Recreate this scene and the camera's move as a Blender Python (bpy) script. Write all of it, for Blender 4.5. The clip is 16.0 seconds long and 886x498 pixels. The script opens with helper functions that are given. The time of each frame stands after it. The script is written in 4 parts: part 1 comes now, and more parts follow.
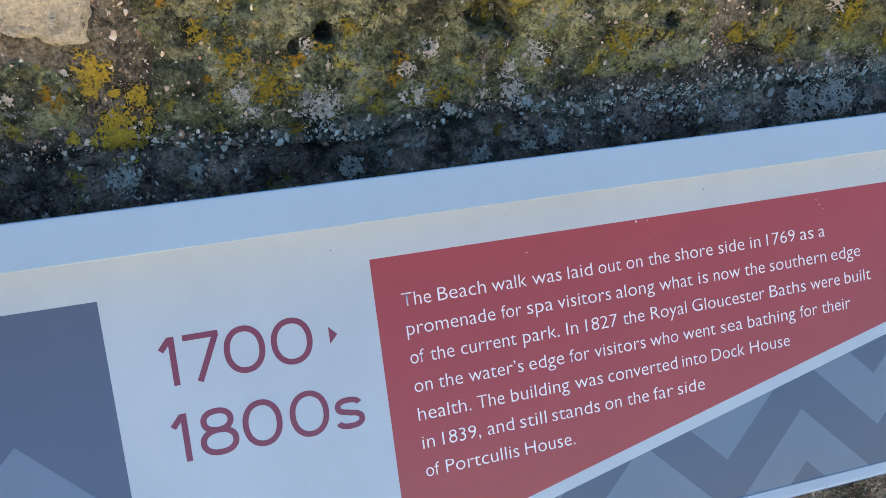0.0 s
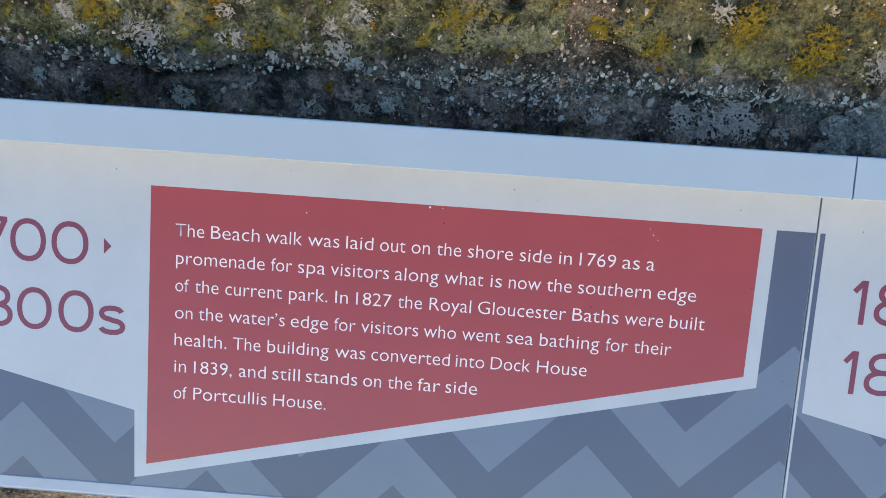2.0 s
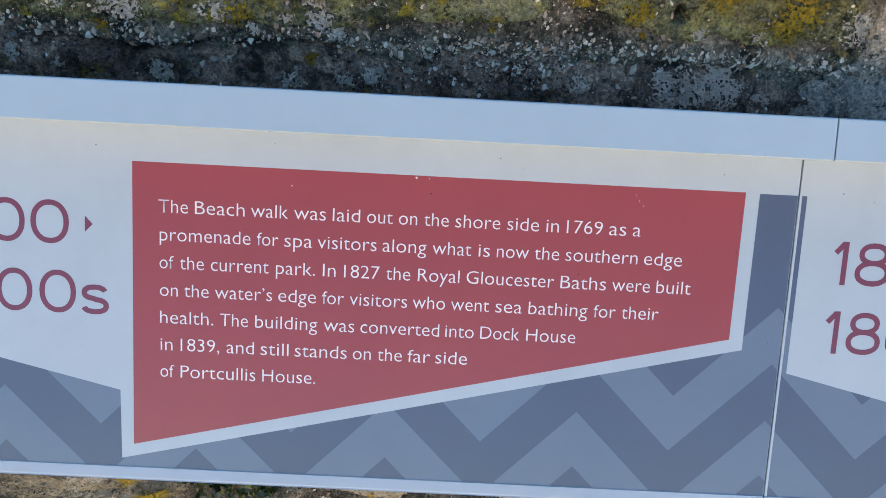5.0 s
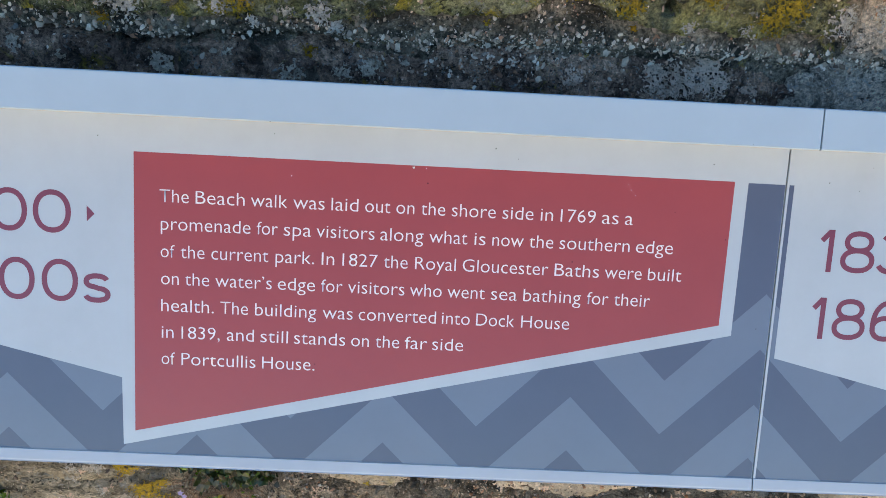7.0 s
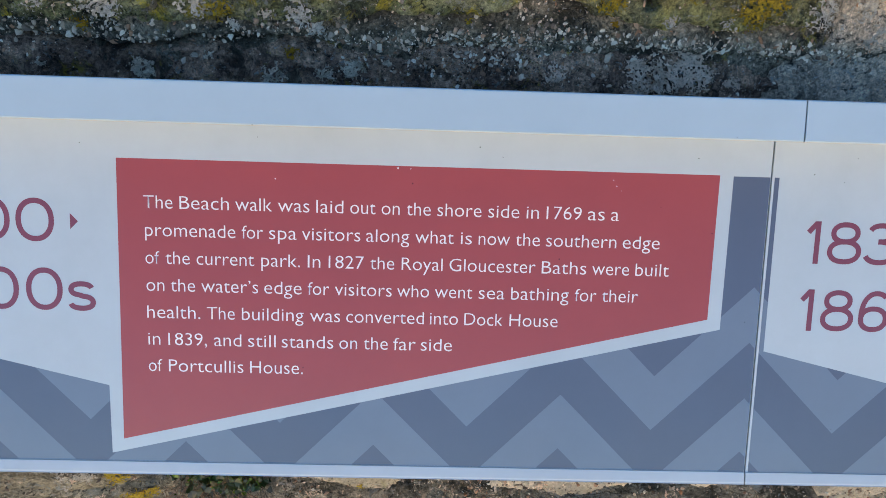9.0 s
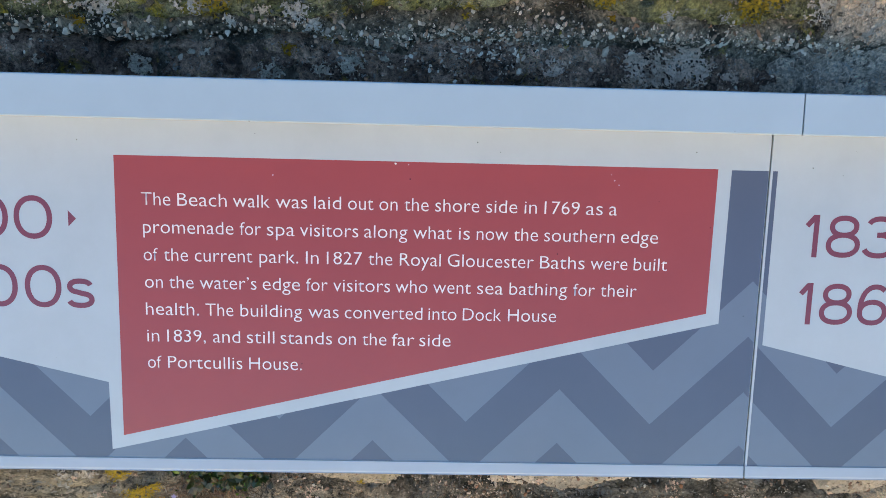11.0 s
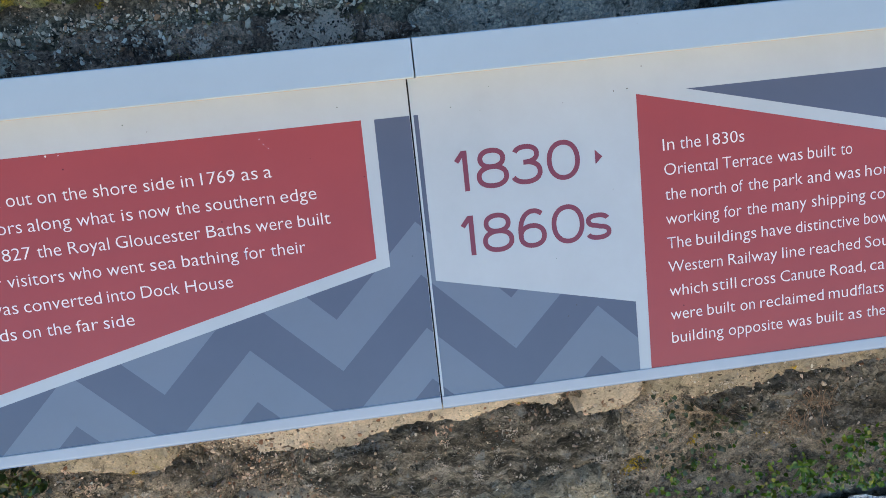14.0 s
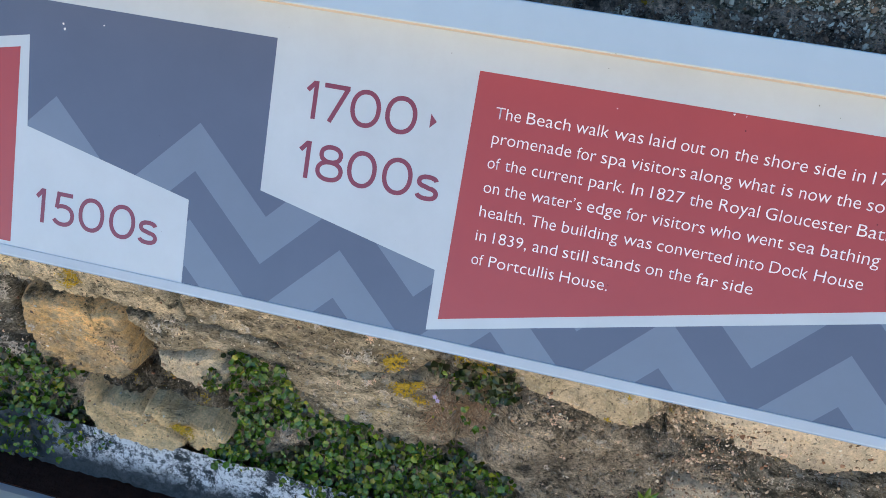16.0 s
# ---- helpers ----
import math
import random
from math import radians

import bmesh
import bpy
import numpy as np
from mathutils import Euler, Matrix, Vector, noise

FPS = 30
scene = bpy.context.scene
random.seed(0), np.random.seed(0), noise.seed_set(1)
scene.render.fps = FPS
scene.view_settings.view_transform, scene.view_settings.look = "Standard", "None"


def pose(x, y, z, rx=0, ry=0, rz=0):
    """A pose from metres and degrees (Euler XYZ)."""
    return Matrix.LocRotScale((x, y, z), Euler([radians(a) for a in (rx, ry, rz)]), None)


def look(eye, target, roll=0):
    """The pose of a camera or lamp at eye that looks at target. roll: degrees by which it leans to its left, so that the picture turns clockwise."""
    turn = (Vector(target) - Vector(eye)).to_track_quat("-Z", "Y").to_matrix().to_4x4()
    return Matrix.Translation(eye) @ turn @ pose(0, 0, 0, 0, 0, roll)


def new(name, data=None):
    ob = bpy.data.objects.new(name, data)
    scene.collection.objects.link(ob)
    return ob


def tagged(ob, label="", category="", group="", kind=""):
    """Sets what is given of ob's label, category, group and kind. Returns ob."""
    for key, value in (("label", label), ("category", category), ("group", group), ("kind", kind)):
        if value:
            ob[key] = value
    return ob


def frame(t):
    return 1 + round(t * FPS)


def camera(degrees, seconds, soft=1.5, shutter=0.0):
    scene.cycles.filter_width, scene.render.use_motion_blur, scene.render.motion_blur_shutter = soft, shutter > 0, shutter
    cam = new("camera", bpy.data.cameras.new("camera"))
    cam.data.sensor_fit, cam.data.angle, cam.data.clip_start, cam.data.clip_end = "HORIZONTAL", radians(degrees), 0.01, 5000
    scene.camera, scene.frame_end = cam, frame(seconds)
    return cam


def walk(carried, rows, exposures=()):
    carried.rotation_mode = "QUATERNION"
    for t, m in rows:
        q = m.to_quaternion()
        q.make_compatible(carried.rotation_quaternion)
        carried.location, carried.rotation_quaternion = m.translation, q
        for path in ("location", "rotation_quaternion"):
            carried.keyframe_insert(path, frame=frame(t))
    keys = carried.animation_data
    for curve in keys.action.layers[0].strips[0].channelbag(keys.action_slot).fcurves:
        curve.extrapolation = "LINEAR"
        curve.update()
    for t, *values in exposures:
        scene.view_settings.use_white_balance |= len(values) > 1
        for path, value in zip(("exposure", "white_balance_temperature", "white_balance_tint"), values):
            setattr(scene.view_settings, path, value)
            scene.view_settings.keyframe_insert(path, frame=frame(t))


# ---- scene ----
# The sign leans back from a rough stone wall. Sign coordinates: u along it, v up its face, n out of its face.
LEAN, BASE = 29.0, 0.89
SIGN = pose(0, 0, BASE, -LEAN, 0, 0)
cam = camera(55.1, 16.0, soft=0.65)
PATH = [
    (0, (-0.115, -0.679, 0.061), (0.389, 1.248, -0.113), -7.3),
    (0.3, (-0.005, -0.653, 0.086), (0.387, 1.292, -0.165), -2.0),
    (0.5, (0.071, -0.643, 0.089), (0.416, 1.303, -0.215), 1.2),
    (0.7, (0.115, -0.643, 0.089), (0.382, 1.306, -0.269), 1.3),
    (0.8, (0.14, -0.649, 0.094), (0.288, 1.312, -0.27), 0.2),
    (1, (0.188, -0.666, 0.1), (0.142, 1.311, -0.202), -0.6),
    (1.2, (0.223, -0.687, 0.092), (0.15, 1.29, -0.202), 1.3),
    (1.5, (0.255, -0.71, 0.078), (0.106, 1.264, -0.212), 3.3),
    (1.8, (0.268, -0.714, 0.075), (0.191, 1.261, -0.23), 4.1),
    (2, (0.274, -0.718, 0.068), (0.217, 1.261, -0.221), 3.9),
    (2.5, (0.269, -0.715, 0.067), (0.217, 1.262, -0.229), 3.3),
    (3, (0.267, -0.714, 0.067), (0.227, 1.26, -0.251), 3.2),
    (3.5, (0.268, -0.716, 0.063), (0.244, 1.258, -0.26), 3.2),
    (4, (0.266, -0.718, 0.063), (0.258, 1.254, -0.27), 2.8),
    (4.5, (0.259, -0.719, 0.059), (0.277, 1.254, -0.269), 2.9),
    (5, (0.257, -0.719, 0.054), (0.28, 1.256, -0.264), 3.0),
    (7.5, (0.249, -0.739, 0.048), (0.307, 1.234, -0.273), 2.8),
    (8, (0.254, -0.741, 0.049), (0.313, 1.233, -0.271), 2.3),
    (8.5, (0.256, -0.736, 0.046), (0.322, 1.237, -0.274), 1.8),
    (9, (0.257, -0.733, 0.046), (0.321, 1.241, -0.27), 1.8),
    (11.5, (0.261, -0.733, 0.047), (0.321, 1.238, -0.286), 1.4),
    (12, (0.262, -0.735, 0.048), (0.328, 1.235, -0.288), 1.4),
    (12.5, (0.265, -0.734, 0.048), (0.331, 1.236, -0.288), 1.3),
    (13, (0.288, -0.735, 0.046), (0.35, 1.234, -0.296), 0.9),
    (13.2, (0.333, -0.739, 0.048), (0.394, 1.227, -0.312), -0.6),
    (13.5, (0.424, -0.758, 0.017), (0.556, 1.209, -0.323), -2.6),
    (13.7, (0.482, -0.769, 0.004), (0.648, 1.193, -0.348), -4.4),
    (14, (0.515, -0.787, 0.012), (0.683, 1.176, -0.336), -6.1),
    (14.2, (0.498, -0.792, 0.016), (0.657, 1.17, -0.338), -6.1),
    (14.5, (0.466, -0.8, 0.004), (0.532, 1.171, -0.327), -3.8),
    (14.7, (0.434, -0.807, 0.003), (0.435, 1.165, -0.331), -1.8),
    (15, (0.404, -0.813, -0.006), (0.302, 1.158, -0.332), 0.7),
    (15.2, (0.387, -0.813, -0.011), (0.221, 1.154, -0.337), 2.1),
    (15.5, (0.348, -0.815, -0.01), (0.119, 1.142, -0.351), 4.8),
    (15.8, (0.257, -0.821, -0.011), (-0.07, 1.117, -0.383), 7.5),
    (16, (0.134, -0.826, -0.021), (-0.196, 1.111, -0.391), 9.6),
]
walk(cam, [(t, SIGN @ look(eye, target, roll)) for t, eye, target, roll in PATH], exposures=[(0, 1.42, 4750, 2), (0.6, 1.52, 4870, 2), (1.2, 1.54, 5040, 3), (2.5, 1.53, 5080, 3), (13.5, 1.53, 5090, 2), (14.7, 1.47, 5000, 1), (15.0, 1.49, 4930, 0), (15.5, 1.60, 4960, 1), (16, 1.66, 5060, 2)])

# ---- light: low sun behind the wall, clear blue sky ----
SUN_UP, SUN_ROUND = 47.0, 30.0          # degrees; round from +y towards +x
world = bpy.data.worlds.new("sky")
scene.world = world
world.use_nodes = True
wn, wl = world.node_tree.nodes, world.node_tree.links
sky = wn.new("ShaderNodeTexSky")
sky.sky_type, sky.sun_disc = "NISHITA", False
sky.sun_elevation, sky.sun_rotation = radians(SUN_UP), radians(SUN_ROUND)
sky.air_density, sky.dust_density, sky.ozone_density = 1.0, 0.9, 1.5
wn["Background"].inputs["Strength"].default_value = 0.075
wl.new(sky.outputs[0], wn["Background"].inputs[0])
sun = new("sun", bpy.data.lights.new("sun", "SUN"))
sun.data.energy, sun.data.angle, sun.data.color = 5.0, radians(0.5), (1.0, 0.93, 0.82)
ce = math.cos(radians(SUN_UP))
sun_dir = Vector((ce * math.sin(radians(SUN_ROUND)), ce * math.cos(radians(SUN_ROUND)), math.sin(radians(SUN_UP))))
sun.matrix_world = look(sun_dir * 30, (0, 0, 0))


# ---- materials ----
class Mat:
    """A node material, with small helpers to wire it."""

    def __init__(self, name, rough=0.6, metal=0.0, spec=0.5):
        self.m = bpy.data.materials.new(name)
        self.m.use_nodes = True
        self.nt = self.m.node_tree
        self.b = self.nt.nodes["Principled BSDF"]
        self.b.inputs["Roughness"].default_value = rough
        self.b.inputs["Metallic"].default_value = metal
        self.b.inputs["Specular IOR Level"].default_value = spec
        self.pos = self.node("ShaderNodeTexCoord").outputs["Object"]

    def node(self, kind, **kw):
        n = self.nt.nodes.new(kind)
        for k, v in kw.items():
            n.inputs[k].default_value = v
        return n

    def link(self, a, b):
        self.nt.links.new(a, b)
        return b.node

    def noise(self, scale, detail=6, rough=0.6, warp=0.0):
        n = self.node("ShaderNodeTexNoise", Scale=scale, Detail=detail, Roughness=rough, Distortion=warp)
        self.link(self.pos, n.inputs["Vector"])
        return n.outputs["Fac"]

    def voronoi(self, scale, feature="F1", out="Distance", rand=1.0):
        n = self.node("ShaderNodeTexVoronoi", Scale=scale, Randomness=rand)
        n.feature = feature
        self.link(self.pos, n.inputs["Vector"])
        return n.outputs[out]

    def ramp(self, fac, *stops):
        n = self.nt.nodes.new("ShaderNodeValToRGB")
        e = n.color_ramp.elements
        while len(e) < len(stops):
            e.new(0.5)
        for el, (p, c) in zip(e, stops):
            el.position = p
            el.color = (c, c, c, 1) if isinstance(c, (int, float)) else (*c, 1)
        self.link(fac, n.inputs[0])
        return n.outputs[0]

    def mix(self, fac, a, b, how="MIX"):
        n = self.nt.nodes.new("ShaderNodeMixRGB")
        n.blend_type = how
        for s, v in zip(n.inputs, (fac, a, b)):
            if isinstance(v, bpy.types.NodeSocket):
                self.link(v, s)
            elif isinstance(v, (int, float)):
                s.default_value = v if s.type == "VALUE" else (v, v, v, 1)
            else:
                s.default_value = (*v, 1)
        return n.outputs[0]

    def math(self, how, a, b):
        n = self.nt.nodes.new("ShaderNodeMath")
        n.operation = how
        for s, v in zip(n.inputs, (a, b)):
            if isinstance(v, bpy.types.NodeSocket):
                self.link(v, s)
            else:
                s.default_value = v
        return n.outputs[0]

    def colour(self, v):
        if isinstance(v, bpy.types.NodeSocket):
            self.link(v, self.b.inputs["Base Color"])
        else:
            self.b.inputs["Base Color"].default_value = (*v, 1)
        return self

    def rough(self, v):
        self.link(v, self.b.inputs["Roughness"])
        return self

    def bump(self, height, strength=0.5, dist=0.002):
        n = self.node("ShaderNodeBump", Strength=strength, Distance=dist)
        self.link(height, n.inputs["Height"])
        self.link(n.outputs[0], self.b.inputs["Normal"])
        return self


def printed(name, col, dirt=0.12, rough=0.09):
    """Printed, sealed aluminium sheet: faint grime, specks and dull patches."""
    m = Mat(name, rough, spec=0.7)
    grime = m.ramp(m.noise(9, 8, 0.7), (0.35, 1.0), (0.75, 1.0 - dirt))
    specks = m.ramp(m.voronoi(60), (0.035, 0.3), (0.055, 1.0))
    few = m.ramp(m.noise(23, 2), (0.56, 1.0), (0.62, 0.0))
    keep = m.mix(few, specks, (1, 1, 1))
    c = m.mix(1.0, col, grime, "MULTIPLY")
    c = m.mix(1.0, c, keep, "MULTIPLY")
    m.colour(c)
    m.rough(m.ramp(m.noise(14, 6), (0.3, rough), (0.8, rough + 0.12)))
    m.bump(m.noise(6, 2), 0.03, 0.004)
    return m.m


WHITE = printed("white_print", (0.535, 0.59, 0.62))
CAPWHITE = printed("white_powder_coat", (0.45, 0.54, 0.60), 0.08, 0.3)
RED = printed("red_print", (0.355, 0.060, 0.047), 0.1)
NUMERAL = printed("dark_red_print", (0.205, 0.046, 0.066), 0.05)
SLATE = printed("slate_print", (0.110, 0.126, 0.180), 0.1)
PALE_SLATE = printed("pale_slate_print", (0.180, 0.215, 0.280), 0.1)
LETTER = printed("white_lettering", (0.90, 0.83, 0.78), 0.03)
# Tan instead of the hood's white: shade and warm bounce put into colour.
HOOD_SHADE = Mat("shade_tan_underside", 0.8).colour((0.52, 0.45, 0.38)).m
# Black that stands for the shade inside the panel joint.
JOINT_SHADE = Mat("joint_shade_black", 0.9).colour((0.012, 0.012, 0.014)).m
EDGE = Mat("cut_aluminium_edge", 0.45, 0.9).colour((0.55, 0.55, 0.55)).m


def stone_mat(name, a, b, c, lichen=(0.30, 0.22, 0.03), lichen_at=0.62, dark=0.5, pale=0.62, bump=1.0, pits_at=0.60, crumbs_at=0.62, strata=1.0, cracks=0.0, grain=0.85, flecks=0.0):
    """Weathered stone: two tones, dark algae, pale crust, yellow lichen, black pits and pale crumbs."""
    m = Mat(name, 0.9, spec=0.25)
    flat = m.pos
    if strata != 1.0:
        lay = m.node("ShaderNodeMapping", Scale=(0.75, 1.0, strata))
        m.link(m.pos, lay.inputs["Vector"])
        m.pos = lay.outputs[0]
    base = m.mix(m.ramp(m.noise(11, 8, 0.65), (0.40, 0.0), (0.60, 1.0)), a, b)
    base = m.mix(m.ramp(m.noise(38, 6, 0.7, 0.4), (0.45, 0.0), (0.60, 0.9)), base, c)
    fine = m.noise(330, 5, 0.75)
    base = m.mix(grain, base, m.ramp(fine, (0.3, 0.2), (0.7, 1.85)), "MULTIPLY")
    algae = m.ramp(m.noise(24, 10, 0.78, 0.5), (dark, 0.0), (dark + 0.10, 0.8))
    base = m.mix(algae, base, (0.024, 0.024, 0.017))
    line = m.math("ABSOLUTE", m.math("SUBTRACT", m.noise(6.5, 7, 0.62, 1.2), 0.5), 0.0)
    crack = m.math("MULTIPLY", m.ramp(line, (0.004, cracks), (0.014, 0.0)), m.ramp(m.noise(4, 2), (0.42, 0.0), (0.55, 1.0)))
    base = m.mix(crack, base, (0.02, 0.017, 0.013))
    m.pos = flat
    if flecks:
        wide = m.node("ShaderNodeMapping", Scale=(0.6, 1.0, 1.15), Rotation=(0, 0.25, 0))
        m.link(flat, wide.inputs["Vector"])
        m.pos = wide.outputs[0]
        holes = m.ramp(m.math("ADD", m.voronoi(95), m.math("MULTIPLY", m.noise(300, 3), 0.2)), (0.20, flecks), (0.25, 0.0))
        m.pos = flat
        holes = m.math("MULTIPLY", holes, m.ramp(m.noise(30, 5, 0.7), (0.49, 0.0), (0.55, 1.0)))
        base = m.mix(holes, base, (0.012, 0.010, 0.008))
    spots = m.math("MULTIPLY", m.ramp(m.noise(26, 9, 0.78, 0.8), (lichen_at, 0.0), (lichen_at + 0.07, 0.9)), m.ramp(fine, (0.35, 0.3), (0.6, 1.0)))
    base = m.mix(spots, base, lichen)
    crust = m.ramp(m.noise(47, 8, 0.75, 0.5), (pale, 0.0), (pale + 0.03, 0.8))
    base = m.mix(crust, base, (0.38, 0.37, 0.32))
    pits = m.ramp(m.noise(205, 3, 0.6, 0.6), (pits_at, 0.0), (pits_at + 0.05, 0.85))
    pits = m.math("MULTIPLY", pits, m.ramp(m.noise(21, 4, 0.7), (0.42, 0.1), (0.58, 1.0)))
    base = m.mix(pits, base, (0.02, 0.018, 0.014))
    crumbs = m.ramp(m.noise(265, 3, 0.6, 0.3), (crumbs_at, 0.0), (crumbs_at + 0.04, 0.85))
    crumbs = m.math("MULTIPLY", crumbs, m.ramp(m.noise(27, 4, 0.7), (0.45, 0.05), (0.60, 1.0)))
    base = m.mix(crumbs, base, (0.52, 0.47, 0.39))
    broad = m.ramp(m.noise(5.5, 5, 0.62, 0.5), (0.36, 0.66), (0.66, 1.30))
    base = m.mix(1.0, base, broad, "MULTIPLY")
    m.colour(base)
    h = m.math("SUBTRACT", m.math("ADD", m.math("MULTIPLY", fine, 0.6), m.noise(90, 6, 0.7)), m.math("ADD", m.math("MULTIPLY", pits, 0.4), crack))
    m.bump(m.math("ADD", h, m.math("MULTIPLY", crumbs, 0.3)), bump, 0.004)
    return m.m


OLIVE = stone_mat("olive_lichened_stone", (0.315, 0.30, 0.105), (0.092, 0.100, 0.052), (0.50, 0.465, 0.24), (0.70, 0.54, 0.03), 0.55, 0.485, 0.58, 1.4, 0.56, 0.60, 1.0, 0.3, 1.0)
GOLDEN = stone_mat("yellow_lichened_stone", (0.31, 0.285, 0.13), (0.38, 0.335, 0.11), (0.13, 0.135, 0.08), (0.70, 0.52, 0.03), 0.56, 0.485, 0.585, 1.4, 0.56, 0.60, 1.0, 0.3, 1.0)
PALE = stone_mat("pale_sandstone", (0.88, 0.74, 0.49), (0.76, 0.62, 0.40), (0.60, 0.50, 0.35), (0.40, 0.32, 0.08), 0.66, 0.60, 0.68, 1.0, 0.60, 0.62, 1.0, 0.2, 0.5)
TAN = stone_mat("tan_sandstone", (0.70, 0.58, 0.41), (0.60, 0.49, 0.34), (0.48, 0.41, 0.29), (0.42, 0.35, 0.12), 0.60, 0.60, 0.66, 0.8, 0.60, 0.64, 1.0, 0.1, 0.35, 0.95)
STAINED = stone_mat("stained_tan_sandstone", (0.66, 0.53, 0.35), (0.36, 0.30, 0.19), (0.54, 0.45, 0.30), (0.44, 0.36, 0.10), 0.60, 0.525, 0.62, 0.9, 0.60, 0.62, 1.0, 0.2, 0.4, 0.7)
OCHRE = stone_mat("ochre_sandstone", (0.95, 0.71, 0.37), (0.86, 0.65, 0.34), (0.68, 0.52, 0.28), (0.60, 0.41, 0.05), 0.64, 0.625, 0.66, 1.0, 0.60, 0.64, 1.3, 0.3, 0.4, 0.7)
ORANGE = stone_mat("orange_sandstone", (0.86, 0.57, 0.23), (0.74, 0.53, 0.27), (0.46, 0.38, 0.24), (0.56, 0.37, 0.05), 0.66, 0.525, 0.66, 0.9, 0.59, 0.64, 1.3, 0.2, 0.45, 0.7)
GREY = stone_mat("grey_limestone", (0.72, 0.595, 0.385), (0.34, 0.28, 0.18), (0.82, 0.69, 0.46), (0.60, 0.43, 0.05), 0.63, 0.525, 0.585, 1.1, 0.57, 0.605, 1.8, 0.25, 0.7, 0.6)
DIM = stone_mat("dark_grey_limestone", (0.48, 0.395, 0.25), (0.21, 0.172, 0.112), (0.64, 0.535, 0.355), (0.60, 0.43, 0.05), 0.615, 0.505, 0.59, 1.0, 0.57, 0.60, 1.8, 0.25, 0.7, 0.5)
BROWN = stone_mat("brown_pebbled_stone", (0.62, 0.49, 0.34), (0.40, 0.315, 0.215), (0.74, 0.60, 0.42), (0.40, 0.34, 0.16), 0.67, 0.53, 0.58, 1.2, 0.57, 0.585, 1.0, 0.0, 0.95)
DARKG = stone_mat("mossy_dark_stone", (0.10, 0.105, 0.06), (0.14, 0.13, 0.075), (0.18, 0.17, 0.10), (0.26, 0.22, 0.05), 0.62, 0.52, 0.64, 1.2, 0.57, 0.61)
DARKROCK = stone_mat("blackened_rubble", (0.28, 0.237, 0.168), (0.090, 0.078, 0.056), (0.46, 0.40, 0.29), (0.54, 0.40, 0.05), 0.63, 0.475, 0.585, 1.2, 0.57, 0.61, 1.7, 0.4, 0.8)
MORTAR = stone_mat("pebbly_mortar", (0.53, 0.42, 0.28), (0.21, 0.17, 0.113), (0.70, 0.57, 0.385), (0.54, 0.40, 0.05), 0.62, 0.49, 0.59, 1.4, 0.56, 0.57, 1.2, 0.3, 0.95)
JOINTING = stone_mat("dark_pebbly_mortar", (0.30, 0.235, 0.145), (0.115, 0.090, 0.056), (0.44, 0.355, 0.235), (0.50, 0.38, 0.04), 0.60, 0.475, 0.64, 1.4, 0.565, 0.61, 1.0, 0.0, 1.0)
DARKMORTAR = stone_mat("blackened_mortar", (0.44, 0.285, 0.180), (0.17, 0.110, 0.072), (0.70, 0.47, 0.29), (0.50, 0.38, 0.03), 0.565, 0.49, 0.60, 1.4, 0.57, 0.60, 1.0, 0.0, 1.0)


def island_mat(name, *cols, rough=0.8, grain=300, amount=0.5, spec=0.3):
    """Many loose pieces in one mesh, each with a tone of its own."""
    m = Mat(name, rough, spec=spec)
    rnd = m.nt.nodes.new("ShaderNodeNewGeometry").outputs["Random Per Island"]
    stops = [(i / max(1, len(cols) - 1), c) for i, c in enumerate(cols)]
    c = m.mix(amount, m.ramp(rnd, *stops), m.ramp(m.noise(grain, 4, 0.7), (0.3, 0.45), (0.7, 1.35)), "MULTIPLY")
    m.colour(c)
    m.bump(m.noise(grain, 4), 0.3, 0.001)
    return m.m


GRITS = island_mat("pale_grit", (0.88, 0.80, 0.64), (0.62, 0.54, 0.40), (0.95, 0.90, 0.76), (0.48, 0.36, 0.23), (0.80, 0.66, 0.46), amount=0.25)
PEBBLE = island_mat("pebbles", (0.07, 0.055, 0.04), (0.24, 0.165, 0.10), (0.55, 0.41, 0.27), (0.13, 0.095, 0.07), (0.96, 0.78, 0.54), (0.30, 0.21, 0.14), (0.09, 0.075, 0.06), (0.40, 0.20, 0.10), (0.70, 0.58, 0.42), (0.18, 0.145, 0.12))
SHINGLE = island_mat("warm_shingle", (0.14, 0.095, 0.06), (0.46, 0.32, 0.20), (0.90, 0.70, 0.47), (0.24, 0.165, 0.105), (0.98, 0.82, 0.60), (0.52, 0.37, 0.24), (0.17, 0.12, 0.08), (0.56, 0.29, 0.14), (0.95, 0.76, 0.53), (0.98, 0.85, 0.64), (0.30, 0.21, 0.13), amount=0.3)
LEAF = island_mat("green_leaf", (0.075, 0.135, 0.007), (0.14, 0.225, 0.011), (0.028, 0.058, 0.004), (0.20, 0.30, 0.016), (0.09, 0.155, 0.008), (0.38, 0.36, 0.03), (0.040, 0.080, 0.006), (0.155, 0.25, 0.012), (0.065, 0.12, 0.007), (0.105, 0.185, 0.010), rough=0.25, grain=90, spec=0.6)
# Real dark tuft leaves; also colours the shade between the creeping plants' leaves.
DARK_SHADE_LEAF = island_mat("dark_and_shade_leaf", (0.024, 0.042, 0.007), (0.042, 0.07, 0.009), (0.07, 0.052, 0.02), (0.030, 0.05, 0.009), rough=0.3, grain=90, spec=0.6)
STEM = island_mat("dry_stem", (0.30, 0.19, 0.11), (0.46, 0.31, 0.18), (0.15, 0.09, 0.055), rough=0.8)
PETAL = Mat("lilac_petal", 0.6).colour((0.50, 0.40, 0.62)).m


